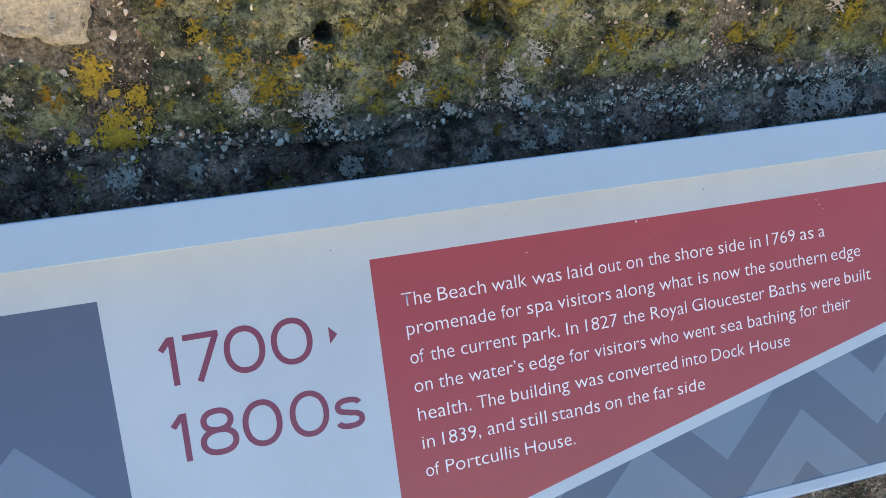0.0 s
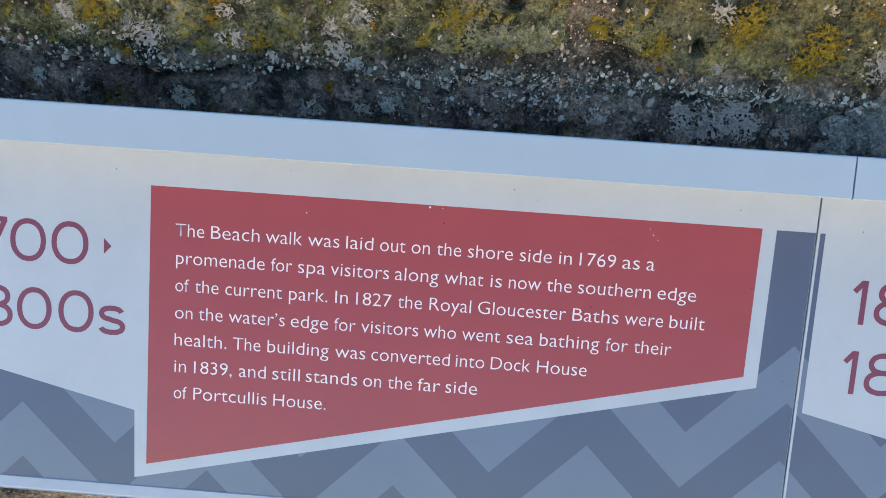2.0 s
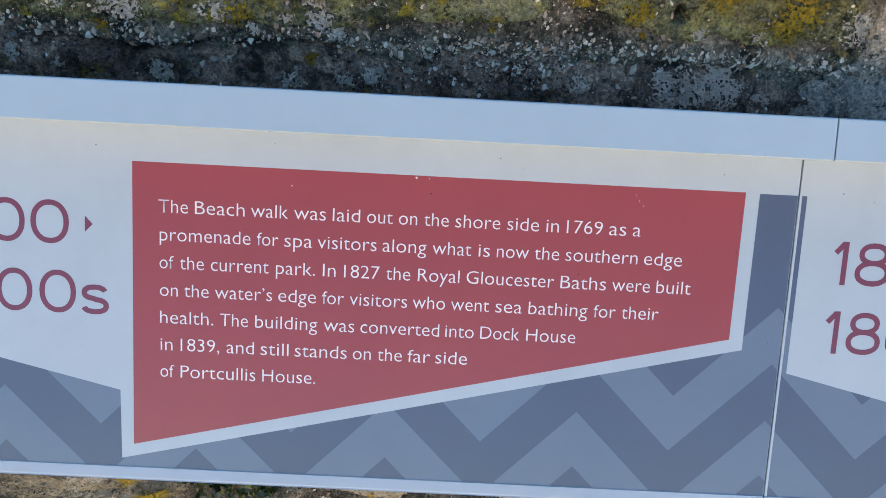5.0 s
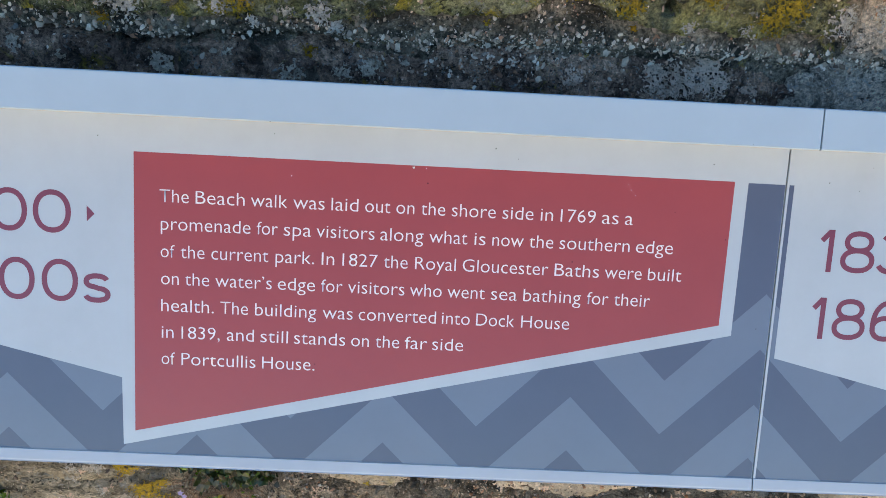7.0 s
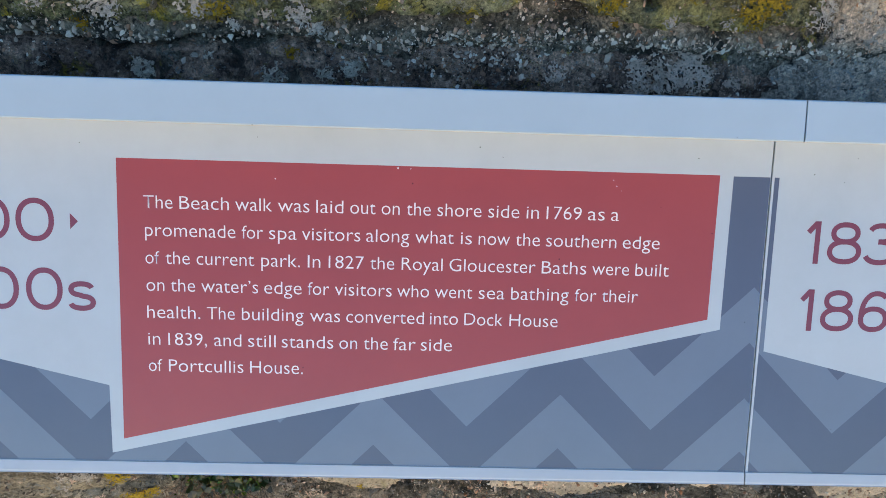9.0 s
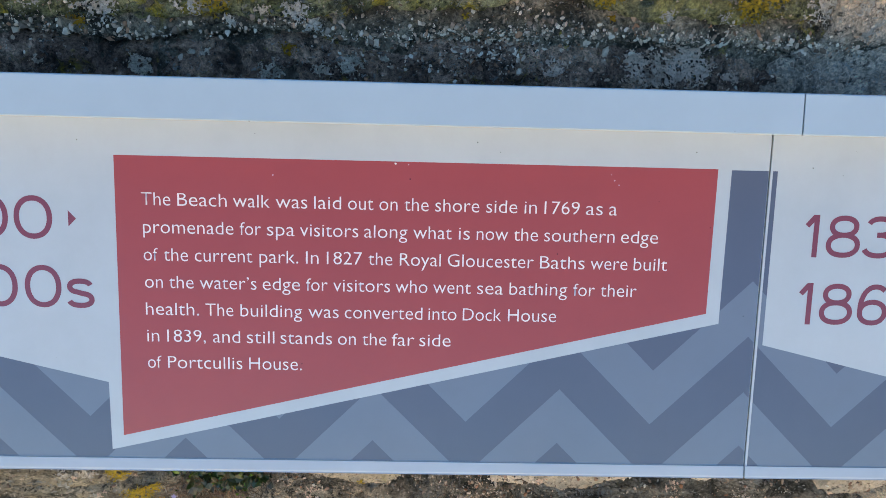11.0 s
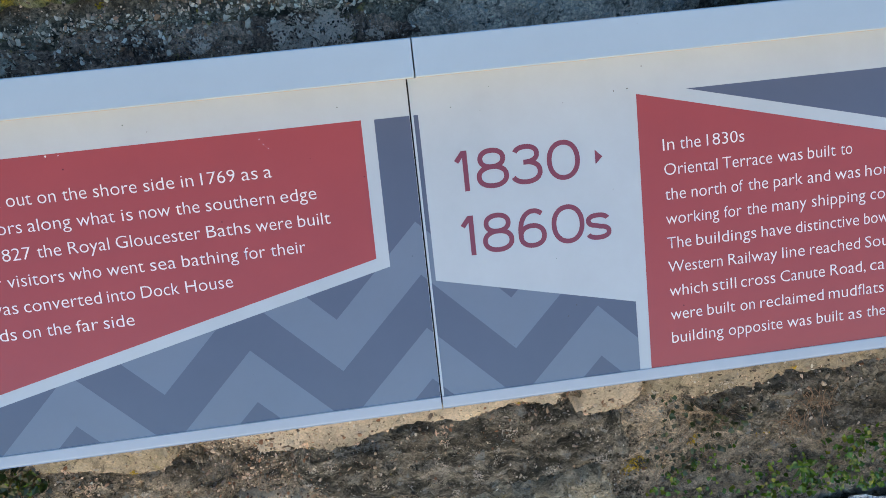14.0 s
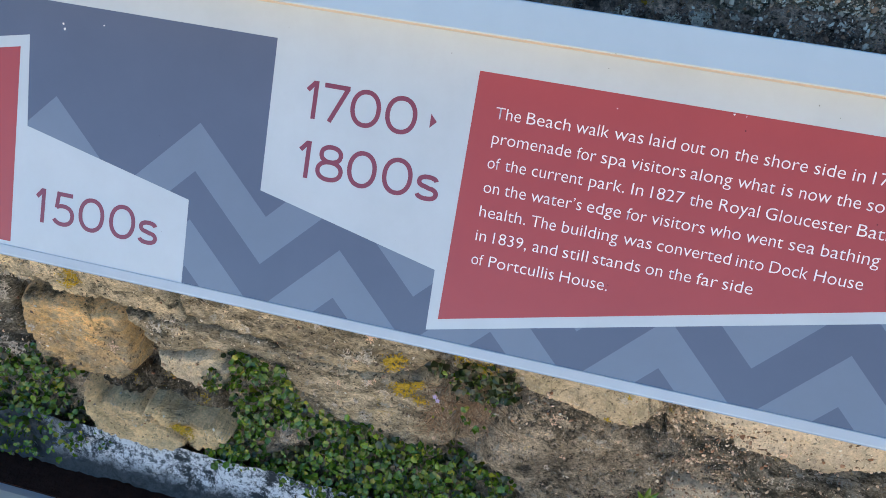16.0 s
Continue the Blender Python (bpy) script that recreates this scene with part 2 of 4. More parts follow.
def lichen_mat(name, a, b):
    m = Mat(name, 0.95, spec=0.15)
    c = m.mix(m.ramp(m.noise(160, 6, 0.75), (0.35, 0.0), (0.6, 1.0)), a, b)
    m.colour(m.mix(m.ramp(m.noise(520, 3, 0.7), (0.52, 0.0), (0.66, 0.6)), c, tuple(0.25 * v for v in b)))
    m.bump(m.noise(380, 5, 0.8), 1.0, 0.003)
    return m.m


L_GREY = lichen_mat("grey_crust_lichen", (0.98, 0.76, 0.54), (0.94, 0.70, 0.48))
L_BLUE = lichen_mat("bluish_lichen", (0.98, 0.82, 0.58), (0.60, 0.49, 0.34))
L_WHITE = lichen_mat("white_lichen", (0.90, 0.81, 0.66), (0.56, 0.49, 0.38))
L_ORANGE = lichen_mat("orange_lichen", (0.60, 0.33, 0.02), (0.30, 0.18, 0.02))
L_GOLD = lichen_mat("golden_lichen", (0.80, 0.54, 0.03), (0.50, 0.35, 0.05))
L_YELLOW = lichen_mat("yellow_lichen", (0.58, 0.42, 0.025), (0.26, 0.19, 0.03))

lw = Mat("limewashed_render", 0.85, spec=0.3)
patch = lw.math("MULTIPLY", lw.ramp(lw.noise(15, 9, 0.8, 0.4), (0.44, 0.0), (0.50, 1.0)), lw.ramp(lw.noise(110, 8, 0.8), (0.42, 0.1), (0.52, 1.0)))
tall = lw.node("ShaderNodeSeparateXYZ")
lw.link(lw.pos, tall.inputs[0])
edge = lw.math("ADD", tall.outputs["Z"], lw.math("MULTIPLY", lw.noise(18, 6, 0.7), 0.06))
patch = lw.math("MULTIPLY", patch, lw.ramp(edge, (0.078, 0.04), (0.105, 1.0)))
worn = lw.math("ADD", tall.outputs["X"], lw.math("MULTIPLY", lw.noise(9, 5, 0.7), 0.25))
patch = lw.math("MULTIPLY", patch, lw.ramp(lw.math("ADD", worn, 1.0), (0.40, 0.06), (0.52, 1.0)))
lw.colour(lw.mix(patch, lw.mix(lw.noise(120, 5), (0.02, 0.024, 0.026), (0.06, 0.066, 0.068)), (0.84, 0.82, 0.80)))
lw.bump(lw.noise(140, 6, 0.7), 0.7, 0.003)
LIME = lw.m
ap = Mat("pale_paving", 0.9)
ap.colour(ap.mix(ap.noise(0.8, 5), (0.80, 0.52, 0.26), (0.84, 0.57, 0.30)))
ap.bump(ap.noise(300, 4), 0.5, 0.002)
PAVE = ap.m
so = Mat("dark_wet_soil", 1.0, spec=0.1)
so.colour(so.mix(so.noise(60, 6), (0.016, 0.008, 0.006), (0.05, 0.024, 0.016)))
so.bump(so.noise(140, 6), 0.8, 0.006)
SOIL = so.m
STEEL = Mat("galvanised_edge", 0.4, 0.6).colour((0.55, 0.56, 0.58)).m


# ---- building helpers ----
def mesh_of(name, bm, material):
    me = bpy.data.meshes.new(name)
    bm.to_mesh(me)
    bm.free()
    if material:
        me.materials.append(material)
    return me


def part(name, bm, material, parent, label="", smooth=False):
    ob = new(name, mesh_of(name, bm, material))
    ob.parent = parent
    if smooth:
        ob.data.polygons.foreach_set("use_smooth", [True] * len(ob.data.polygons))
    return tagged(ob, label)


def thing(name, m, label, category, group="", kind=""):
    ob = new(name)
    ob.empty_display_size = 0.05
    ob.matrix_world = m
    return tagged(ob, label, category, group, kind)


def sheet(points, lift, thick=0.0004):
    """A flat sheet on the sign's face: outline in (u, v), its top 'lift' out of the face."""
    bm = bmesh.new()
    top = [bm.verts.new((u, -lift, v)) for u, v in points]
    f = bm.faces.new(top)
    if f.normal.y > 0:
        f.normal_flip()
    f.normal_update()
    if f.normal.y > 0:
        f.normal_flip()
    r = bmesh.ops.extrude_face_region(bm, geom=[f])
    moved = [g for g in r["geom"] if isinstance(g, bmesh.types.BMVert)]
    bmesh.ops.translate(bm, verts=moved, vec=(0, -0.0, 0))
    bmesh.ops.translate(bm, verts=top, vec=(0, thick, 0))
    bmesh.ops.recalc_face_normals(bm, faces=bm.faces)
    return bm


def profile(points, u0, u1, ends=True):
    """A straight length of a folded profile; points are (n, v), closed."""
    bm = bmesh.new()
    rings = [[bm.verts.new((u, -n, v)) for n, v in points] for u in (u0, u1)]
    k = len(points)
    for i in range(k):
        bm.faces.new((rings[0][i], rings[0][(i + 1) % k], rings[1][(i + 1) % k], rings[1][i]))
    if ends:
        bm.faces.new(rings[0]), bm.faces.new(rings[1])
    bmesh.ops.recalc_face_normals(bm, faces=bm.faces)
    return bm


def arc(cn, cv, r, a0, a1, k=6):
    return [(cn + r * math.cos(radians(a0 + (a1 - a0) * i / k)), cv + r * math.sin(radians(a0 + (a1 - a0) * i / k))) for i in range(k + 1)]


def box(x0, y0, z0, x1, y1, z1):
    bm = bmesh.new()
    bmesh.ops.create_cube(bm, size=1)
    for v in bm.verts:
        v.co = ((x0 + x1) / 2 + v.co.x * (x1 - x0), (y0 + y1) / 2 + v.co.y * (y1 - y0), (z0 + z1) / 2 + v.co.z * (z1 - z0))
    return bm


def clip(poly, axis, limit, keep_less):
    out = []
    for i, a in enumerate(poly):
        b = poly[(i + 1) % len(poly)]
        da, db = a[axis] - limit, b[axis] - limit
        if not keep_less:
            da, db = -da, -db
        if da <= 0:
            out.append(a)
        if da * db < 0:
            t = da / (da - db)
            out.append(tuple(p + t * (q - p) for p, q in zip(a, b)))
    return out


# numerals drawn as round-cornered strokes, in a box of their width by 1
def ring(cx, cy, rx, ry, a0=0.0, a1=360.0, k=40, power=2.0):
    pts = []
    for i in range(k + 1):
        a = radians(a0 + (a1 - a0) * i / k)
        c, s = math.cos(a), math.sin(a)
        pts.append((cx + rx * math.copysign(abs(c) ** (2 / power), c), cy + ry * math.copysign(abs(s) ** (2 / power), s)))
    return pts


def strokes(ch):
    e = 0.065
    if ch == "0":
        return [ring(0.5, 0.5, 0.5, 0.5 - e, 90, 450, 48, 2.15)]
    if ch == "1":
        return [[(0.0, 0.735), (0.50, 0.965)], [(0.57, 0.0), (0.57, 1.0)]]
    if ch == "7":
        return [[(-0.06, 1 - e), (1.02, 1 - e)], [(0.95, 1 - e), (0.30, 0.0)]]
    if ch == "8":
        return [ring(0.5, 0.735, 0.40, 0.20, 90, 450, 36, 2.2), ring(0.5, 0.30, 0.48, 0.235, 90, 450, 40, 2.2)]
    if ch == "3":
        return [ring(0.46, 0.745, 0.42, 0.19, 160, -90, 28, 2.2) + [(0.36, 0.555)], ring(0.44, 0.31, 0.52, 0.245, 90, -158, 30, 2.2)]
    if ch == "6":
        return [ring(0.52, 0.315, 0.46, 0.25, 90, 450, 40, 2.2), [(0.93, 0.85)] + ring(0.60, 0.40, 0.54, 0.535, 68, 200, 26, 2.2)]
    if ch == "5":
        return [[(0.92, 1 - e), (0.20, 1 - e)], [(0.20, 1.0), (0.12, 0.52)], [(0.12, 0.55)] + ring(0.46, 0.33, 0.50, 0.265, 118, -150, 34, 2.2)]
    if ch == "s":
        return [ring(0.50, 0.505, 0.46, 0.13, 14, 258, 24, 2.3) + ring(0.50, 0.205, 0.50, 0.14, 82, -166, 26, 2.3)]
    return []


def ribbon(bm, pts, w, lift):
    n = len(pts)
    closed = (Vector(pts[0]) - Vector(pts[-1])).length < 1e-6
    left, right = [], []
    for i in range(n):
        a = Vector(pts[i - 1] if i else (pts[-2] if closed else pts[0]))
        b = Vector(pts[i + 1] if i < n - 1 else (pts[1] if closed else pts[-1]))
        d = (b - a).normalized()
        q = Vector((-d.y, d.x)) * w / 2
        p = Vector(pts[i])
        left.append(bm.verts.new((p.x + q.x, -lift, p.y + q.y)))
        right.append(bm.verts.new((p.x - q.x, -lift, p.y - q.y)))
    for i in range(n - 1):
        bm.faces.new((left[i], right[i], right[i + 1], left[i + 1]))


def numeral(ch, u0, u1, v0, height, lift, weight):
    bm = bmesh.new()
    for i, line in enumerate(strokes(ch)):
        ins = weight / 2 if ch in "08356s" else 0
        ribbon(bm, [(u0 + ins + x * (u1 - u0 - 2 * ins), v0 + y * height) for x, y in line], weight, lift + 0.00004 * i)
    bmesh.ops.recalc_face_normals(bm, faces=bm.faces)
    if bm.faces and sum(f.normal.y for f in bm.faces) > 0:
        bmesh.ops.reverse_faces(bm, faces=bm.faces)
    return bm


def lettering(text, u, v, cap, wide, lift=0.0004):
    """A line of print in the built-in font, as a mesh: left end u, baseline v."""
    cu = bpy.data.curves.new("line", "FONT")
    cu.body, cu.size, cu.resolution_u, cu.fill_mode = text, 1.0, 3, "FRONT"
    cu.offset = -0.008
    ob = new("line", cu)
    bpy.context.view_layer.update()
    me = bpy.data.meshes.new_from_object(ob.evaluated_get(bpy.context.evaluated_depsgraph_get()))
    bpy.data.objects.remove(ob)
    co = np.empty(len(me.vertices) * 3, np.float32)
    me.vertices.foreach_get("co", co)
    co = co.reshape(-1, 3)
    x0, x1 = co[:, 0].min(), co[:, 0].max()
    sx = wide / (x1 - x0)
    low, tall = 0.449, 0.682          # the font's own small and capital heights; the sign's small letters are 0.71 of its capitals
    y = np.where(co[:, 1] < low, co[:, 1] * 0.71 * tall / low, 0.71 * tall + (co[:, 1] - low) * 0.29 * tall / (tall - low))
    out = np.stack([u + (co[:, 0] - x0) * sx, np.full(len(co), -lift), v + y * cap / tall], 1)
    me.vertices.foreach_set("co", out.ravel())
    bm = bmesh.new()
    bm.from_mesh(me)
    bpy.data.meshes.remove(me)
    if sum(f.normal.y for f in bm.faces) > 0:
        bmesh.ops.reverse_faces(bm, faces=bm.faces)
    return bm


# value noise over arrays, for the relief of the masonry
def lattice(ix, iz, seed):
    h = (ix.astype(np.int64) * 374761393 + iz.astype(np.int64) * 668265263 + seed * 1442695041) & 0x7FFFFFFF
    h = ((h ^ (h >> 13)) * 1274126177) & 0x7FFFFFFF
    return ((h ^ (h >> 16)) & 0xFFFF) / 65535.0


def vnoise(x, z, seed):
    ix, iz = np.floor(x), np.floor(z)
    fx, fz = x - ix, z - iz
    fx, fz = fx * fx * (3 - 2 * fx), fz * fz * (3 - 2 * fz)
    a, b = lattice(ix, iz, seed), lattice(ix + 1, iz, seed)
    c, d = lattice(ix, iz + 1, seed), lattice(ix + 1, iz + 1, seed)
    return (a * (1 - fx) + b * fx) * (1 - fz) + (c * (1 - fx) + d * fx) * fz


def fbm(x, z, scale, seed, octaves=5, gain=0.55):
    x, z = np.asarray(x, float), np.asarray(z, float)
    total, amp, norm = 0.0, 1.0, 0.0
    for o in range(octaves):
        total = total + amp * (vnoise(x * scale + 17.3 * o, z * scale - 9.1 * o, seed + o) - 0.5)
        norm += amp
        amp, scale = amp * gain, scale * 2.03
    return 2 * total / norm


def inside(px, pz, poly):
    """Signed distance to an outline, positive inside."""
    d = np.full(px.shape, 1e9)
    odd = np.zeros(px.shape, bool)
    for i in range(len(poly)):
        (ax, az), (bx, bz) = poly[i - 1], poly[i]
        ex, ez = bx - ax, bz - az
        t = np.clip(((px - ax) * ex + (pz - az) * ez) / (ex * ex + ez * ez), 0, 1)
        d = np.minimum(d, np.hypot(px - ax - t * ex, pz - az - t * ez))
        cross = (az > pz) != (bz > pz)
        xs = ax + (pz - az) * ex / (ez if abs(ez) > 1e-9 else 1e-9)
        odd ^= cross & (px < xs)
    return np.where(odd, d, -d)


def grid_mesh(name, xs, zs, y, keep, material):
    """A relief: y over the grid of xs, zs (metres, world), where keep is true."""
    nx, nz = len(xs), len(zs)
    gx, gz = np.meshgrid(xs, zs)
    idx = np.arange(nx * nz).reshape(nz, nx)
    quads = np.stack([idx[:-1, :-1], idx[:-1, 1:], idx[1:, 1:], idx[1:, :-1]], -1).reshape(-1, 4)
    if keep is not None:
        quads = quads[keep.ravel()[quads].all(1)]
    used = np.unique(quads)
    remap = np.full(nx * nz, -1)
    remap[used] = np.arange(len(used))
    co = np.stack([gx.ravel(), y.ravel(), gz.ravel()], 1)[used]
    me = bpy.data.meshes.new(name)
    me.from_pydata(co.tolist(), [], remap[quads].tolist())
    me.polygons.foreach_set("use_smooth", [True] * len(me.polygons))
    me.materials.append(material)
    return me


# ---- the wall: a thick lower part, a set-back upper part ----
FACE_UP, FACE_LOW = 0.092, 0.012


HOLES = [(0.126, 0.166, 0.017), (0.146, 0.149, 0.006), (-0.011, 0.161, 0.007), (-0.037, 0.152, 0.004), (0.30, 0.150, 0.006), (0.455, 0.120, 0.006)]
SPLIT = [(-0.10, 0.064), (-0.076, 0.066), (-0.030, 0.060), (-0.012, 0.057), (0.014, 0.060), (0.050, 0.068), (0.116, 0.072), (0.16, 0.068)]


def dents(x, z):
    """Holes and a long split in the upper wall: depth at places given as arrays."""
    zz = z - BASE
    out = np.zeros(np.shape(x))
    for hx, hz, r in HOLES:
        d = np.hypot(x - hx, zz - hz) / r + 0.6 * fbm(x, z, 120, 31, 3)
        out = np.maximum(out, 0.034 * np.clip((1.15 - d) / 0.35, 0, 1))
    wz = zz + 0.004 * fbm(x, z, 60, 33, 3)
    d = np.full(np.shape(x), 1e9)
    for (ax, az), (bx, bz) in zip(SPLIT, SPLIT[1:]):
        t = np.clip(((x - ax) * (bx - ax) + (wz - az) * (bz - az)) / ((bx - ax) ** 2 + (bz - az) ** 2), 0, 1)
        d = np.minimum(d, np.hypot(x - ax - t * (bx - ax), wz - az - t * (bz - az)))
    return np.maximum(out, 0.016 * np.exp(-(d / 0.0022) ** 2))


def lip_at(x):
    """Height of the pebbly lip between the blackened bed and the blocks above it."""
    return np.interp(x, (-0.30, -0.134, -0.10, -0.05, 0.0, 0.09, 0.15, 0.21, 0.28, 0.44, 0.52), (0.085, 0.081, 0.073, 0.067, 0.066, 0.073, 0.079, 0.067, 0.075, 0.077, 0.074))


def mortar_up(x, z):
    zz = z - BASE
    lip = lip_at(x) + 0.003 * fbm(x, z * 0.3, 30, 8, 4)
    band = np.exp(-((zz - lip - 0.006) / 0.008) ** 2)
    under = 0.003 * np.clip((lip - zz) / 0.006, 0, 1)
    return FACE_UP - 0.006 * fbm(x, z, 22, 3) - 0.005 * fbm(x, z, 110, 5, 4) - 0.004 * band + under + dents(x, z)


CRACKS = [[(0.285, -0.40), (0.272, -0.426), (0.268, -0.45), (0.275, -0.47), (0.278, -0.50), (0.288, -0.53)], [(-0.46, -0.60), (-0.44, -0.62), (-0.40, -0.63)], [(0.66, -0.43), (0.70, -0.452), (0.76, -0.462)]]


def zz_of(z):
    return z - BASE


def mortar_low(x, z):
    ledge = 0.020 * np.clip((BASE - 0.43 - z) / 0.02, 0, 1) + 0.012 * np.clip((-0.02 - x) / 0.03, 0, 1)
    y = FACE_LOW + 0.002 + ledge - 0.020 * np.abs(fbm(x, z, 8, 11)) - 0.012 * fbm(x, z * 1.6, 34, 13) - 0.008 * fbm(x, z, 140, 15, 3)
    for line in CRACKS:
        d = np.full(np.shape(x), 1e9)
        wx, wz = x + 0.004 * fbm(x, z, 90, 17, 3), zz_of(z)
        for (ax, az), (bx, bz) in zip(line, line[1:]):
            t = np.clip(((wx - ax) * (bx - ax) + (wz - az) * (bz - az)) / ((bx - ax) ** 2 + (bz - az) ** 2), 0, 1)
            d = np.minimum(d, np.hypot(wx - ax - t * (bx - ax), wz - az - t * (bz - az)))
        y = y + 0.03 * np.exp(-(d / 0.0026) ** 2)
    return y


wall_up = tagged(new("wall_upper", mesh_of("wall_upper", box(-3.2, 0.125, BASE - 0.42, 4.2, 0.48, BASE + 0.31), MORTAR)),
                 "upper part of an old rubble wall, set back", "wall", kind="structure")
wall_low = tagged(new("wall_lower", mesh_of("wall_lower", box(-3.2, 0.06, -0.1, 4.2, 0.48, BASE - 0.30), MORTAR)),
                  "lower part of an old rubble wall", "wall", kind="structure")


def relief(name, x0, x1, z0, z1, step, f, material, parent, label=""):
    xs, zs = np.arange(x0, x1, step), np.arange(z0, z1, step) + BASE
    gx, gz = np.meshgrid(xs, zs)
    ob = new(name, grid_mesh(name, xs, zs, f(gx, gz), None, material))
    ob.parent = parent
    return tagged(ob, label)


relief("mortar", -0.45, 1.35, -0.02, 0.30, 0.003, mortar_up, JOINTING, wall_up, "brown pebbly mortar")
relief("mortar", -1.10, 1.45, -0.91, -0.28, 0.003, mortar_low, MORTAR, wall_low, "brown weathered pebbly mortar")

STONES = []


def stone(poly, proud, face, material, parent, seed, step=0.0035, soft=0.018, rough=1.0, label=""):
    """One stone of the wall: a domed, pitted face whose rim dives into the mortar."""
    poly = [(x, z + BASE) for x, z in poly]
    xs = np.arange(min(p[0] for p in poly) - 0.01, max(p[0] for p in poly) + 0.01, step)
    zs = np.arange(min(p[1] for p in poly) - 0.01, max(p[1] for p in poly) + 0.01, step)

    def surface(gx, gz):
        wx = gx + 0.010 * fbm(gx, gz, 26, seed + 50) + 0.004 * fbm(gx, gz, 110, seed + 51)
        wz = gz + 0.010 * fbm(gx, gz, 26, seed + 60) + 0.004 * fbm(gx, gz, 110, seed + 61)
        d = inside(wx, wz, poly)
        t = np.clip(d / soft, 0, 1)
        rise = np.sqrt(1 - (1 - t) ** 2)
        y = face + 0.036 - rise * (proud + 0.036)
        y = y - rough * (0.010 * np.abs(fbm(gx, gz * 1.3, 10, seed)) + 0.008 * fbm(gx, gz * 1.6, 42, seed + 7) + 0.0045 * fbm(gx, gz, 190, seed + 9, 3))
        return (y + dents(gx, gz) if parent is UP else y), d

    gx, gz = np.meshgrid(xs, zs)
    y, d = surface(gx, gz)
    ob = new("stone", grid_mesh("stone", xs, zs, y, d > -0.004, material))
    ob.parent = parent
    STONES.append((parent, surface, (xs[0], xs[-1], zs[0], zs[-1])))
    return tagged(ob, label)


UP = wall_up
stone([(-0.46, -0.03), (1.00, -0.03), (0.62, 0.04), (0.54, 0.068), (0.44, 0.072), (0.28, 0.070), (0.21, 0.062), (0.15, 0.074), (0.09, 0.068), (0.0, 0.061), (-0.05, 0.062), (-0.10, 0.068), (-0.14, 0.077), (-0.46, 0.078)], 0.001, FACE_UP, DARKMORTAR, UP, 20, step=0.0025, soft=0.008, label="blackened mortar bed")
stone([(-0.46, 0.186), (-0.245, 0.178), (-0.222, 0.172), (-0.208, 0.160), (-0.174, 0.154), (-0.170, 0.31), (-0.46, 0.31)], 0.006, FACE_UP, PALE, UP, 21, soft=0.010, rough=0.6, label="pale sandstone block")
stone([(-0.46, 0.085), (-0.24, 0.085), (-0.200, 0.095), (-0.185, 0.125), (-0.205, 0.152), (-0.225, 0.164), (-0.46, 0.176)], 0.003, FACE_UP, OLIVE, UP, 23, soft=0.012)
stone([(-0.150, 0.078), (-0.02, 0.078), (0.10, 0.084), (0.24, 0.088), (0.30, 0.090), (0.345, 0.110), (0.352, 0.31), (-0.155, 0.31)], 0.006, FACE_UP, OLIVE, UP, 22, step=0.0028, soft=0.012, label="olive stone block crusted with lichen")
stone([(0.376, 0.110), (0.42, 0.092), (0.52, 0.090), (0.612, 0.094), (0.625, 0.31), (0.372, 0.31)], 0.006, FACE_UP, GOLDEN, UP, 24, soft=0.012, label="stone block with bright yellow lichen")
stone([(0.57, 0.0), (0.86, 0.0), (0.872, 0.045), (0.870, 0.31), (0.64, 0.31), (0.615, 0.085), (0.575, 0.06)], 0.005, FACE_UP, BROWN, UP, 25, soft=0.008, rough=0.6, label="brown pebbled block")
stone([(0.885, -0.02), (1.34, -0.02), (1.34, 0.31), (0.885, 0.31)], 0.0, FACE_UP, DARKG, UP, 26, soft=0.012, label="dark mossy block")

LO = wall_low
stone([(-0.646, -0.470), (-0.616, -0.462), (-0.566, -0.460), (-0.481, -0.462), (-0.469, -0.496), (-0.478, -0.581), (-0.500, -0.600), (-0.556, -0.609), (-0.584, -0.601), (-0.616, -0.590), (-0.648, -0.582), (-0.654, -0.535)], 0.018, FACE_LOW, ORANGE, LO, 31, step=0.002, soft=0.011, rough=0.9, label="orange sandstone rubble")
stone([(-0.585, -0.632), (-0.560, -0.672), (-0.500, -0.664), (-0.466, -0.690), (-0.420, -0.722), (-0.440, -0.746), (-0.480, -0.758), (-0.530, -0.760), (-0.586, -0.745), (-0.602, -0.700)], 0.016, FACE_LOW, OCHRE, LO, 32, step=0.002, soft=0.007, rough=0.9, label="ochre rubble stone low in the wall")
stone([(-0.484, -0.660), (-0.467, -0.638), (-0.430, -0.650), (-0.367, -0.656), (-0.338, -0.688), (-0.360, -0.712), (-0.400, -0.726), (-0.433, -0.700), (-0.463, -0.676)], 0.020, FACE_LOW, OCHRE, LO, 33, step=0.002, soft=0.006, rough=0.9, label="ochre rubble stone low in the wall")
stone([(-0.272, -0.652), (-0.235, -0.645), (-0.222, -0.668), (-0.245, -0.690), (-0.275, -0.682)], 0.002, FACE_LOW, BROWN, LO, 50, step=0.002, soft=0.012, rough=1.2)
stone([(-0.442, -0.522), (-0.402, -0.520), (-0.345, -0.500), (-0.325, -0.535), (-0.340, -0.580), (-0.379, -0.583), (-0.421, -0.572), (-0.446, -0.552)], 0.012, FACE_LOW, PALE, LO, 34, step=0.002, soft=0.008, rough=0.8, label="pale rubble stone")
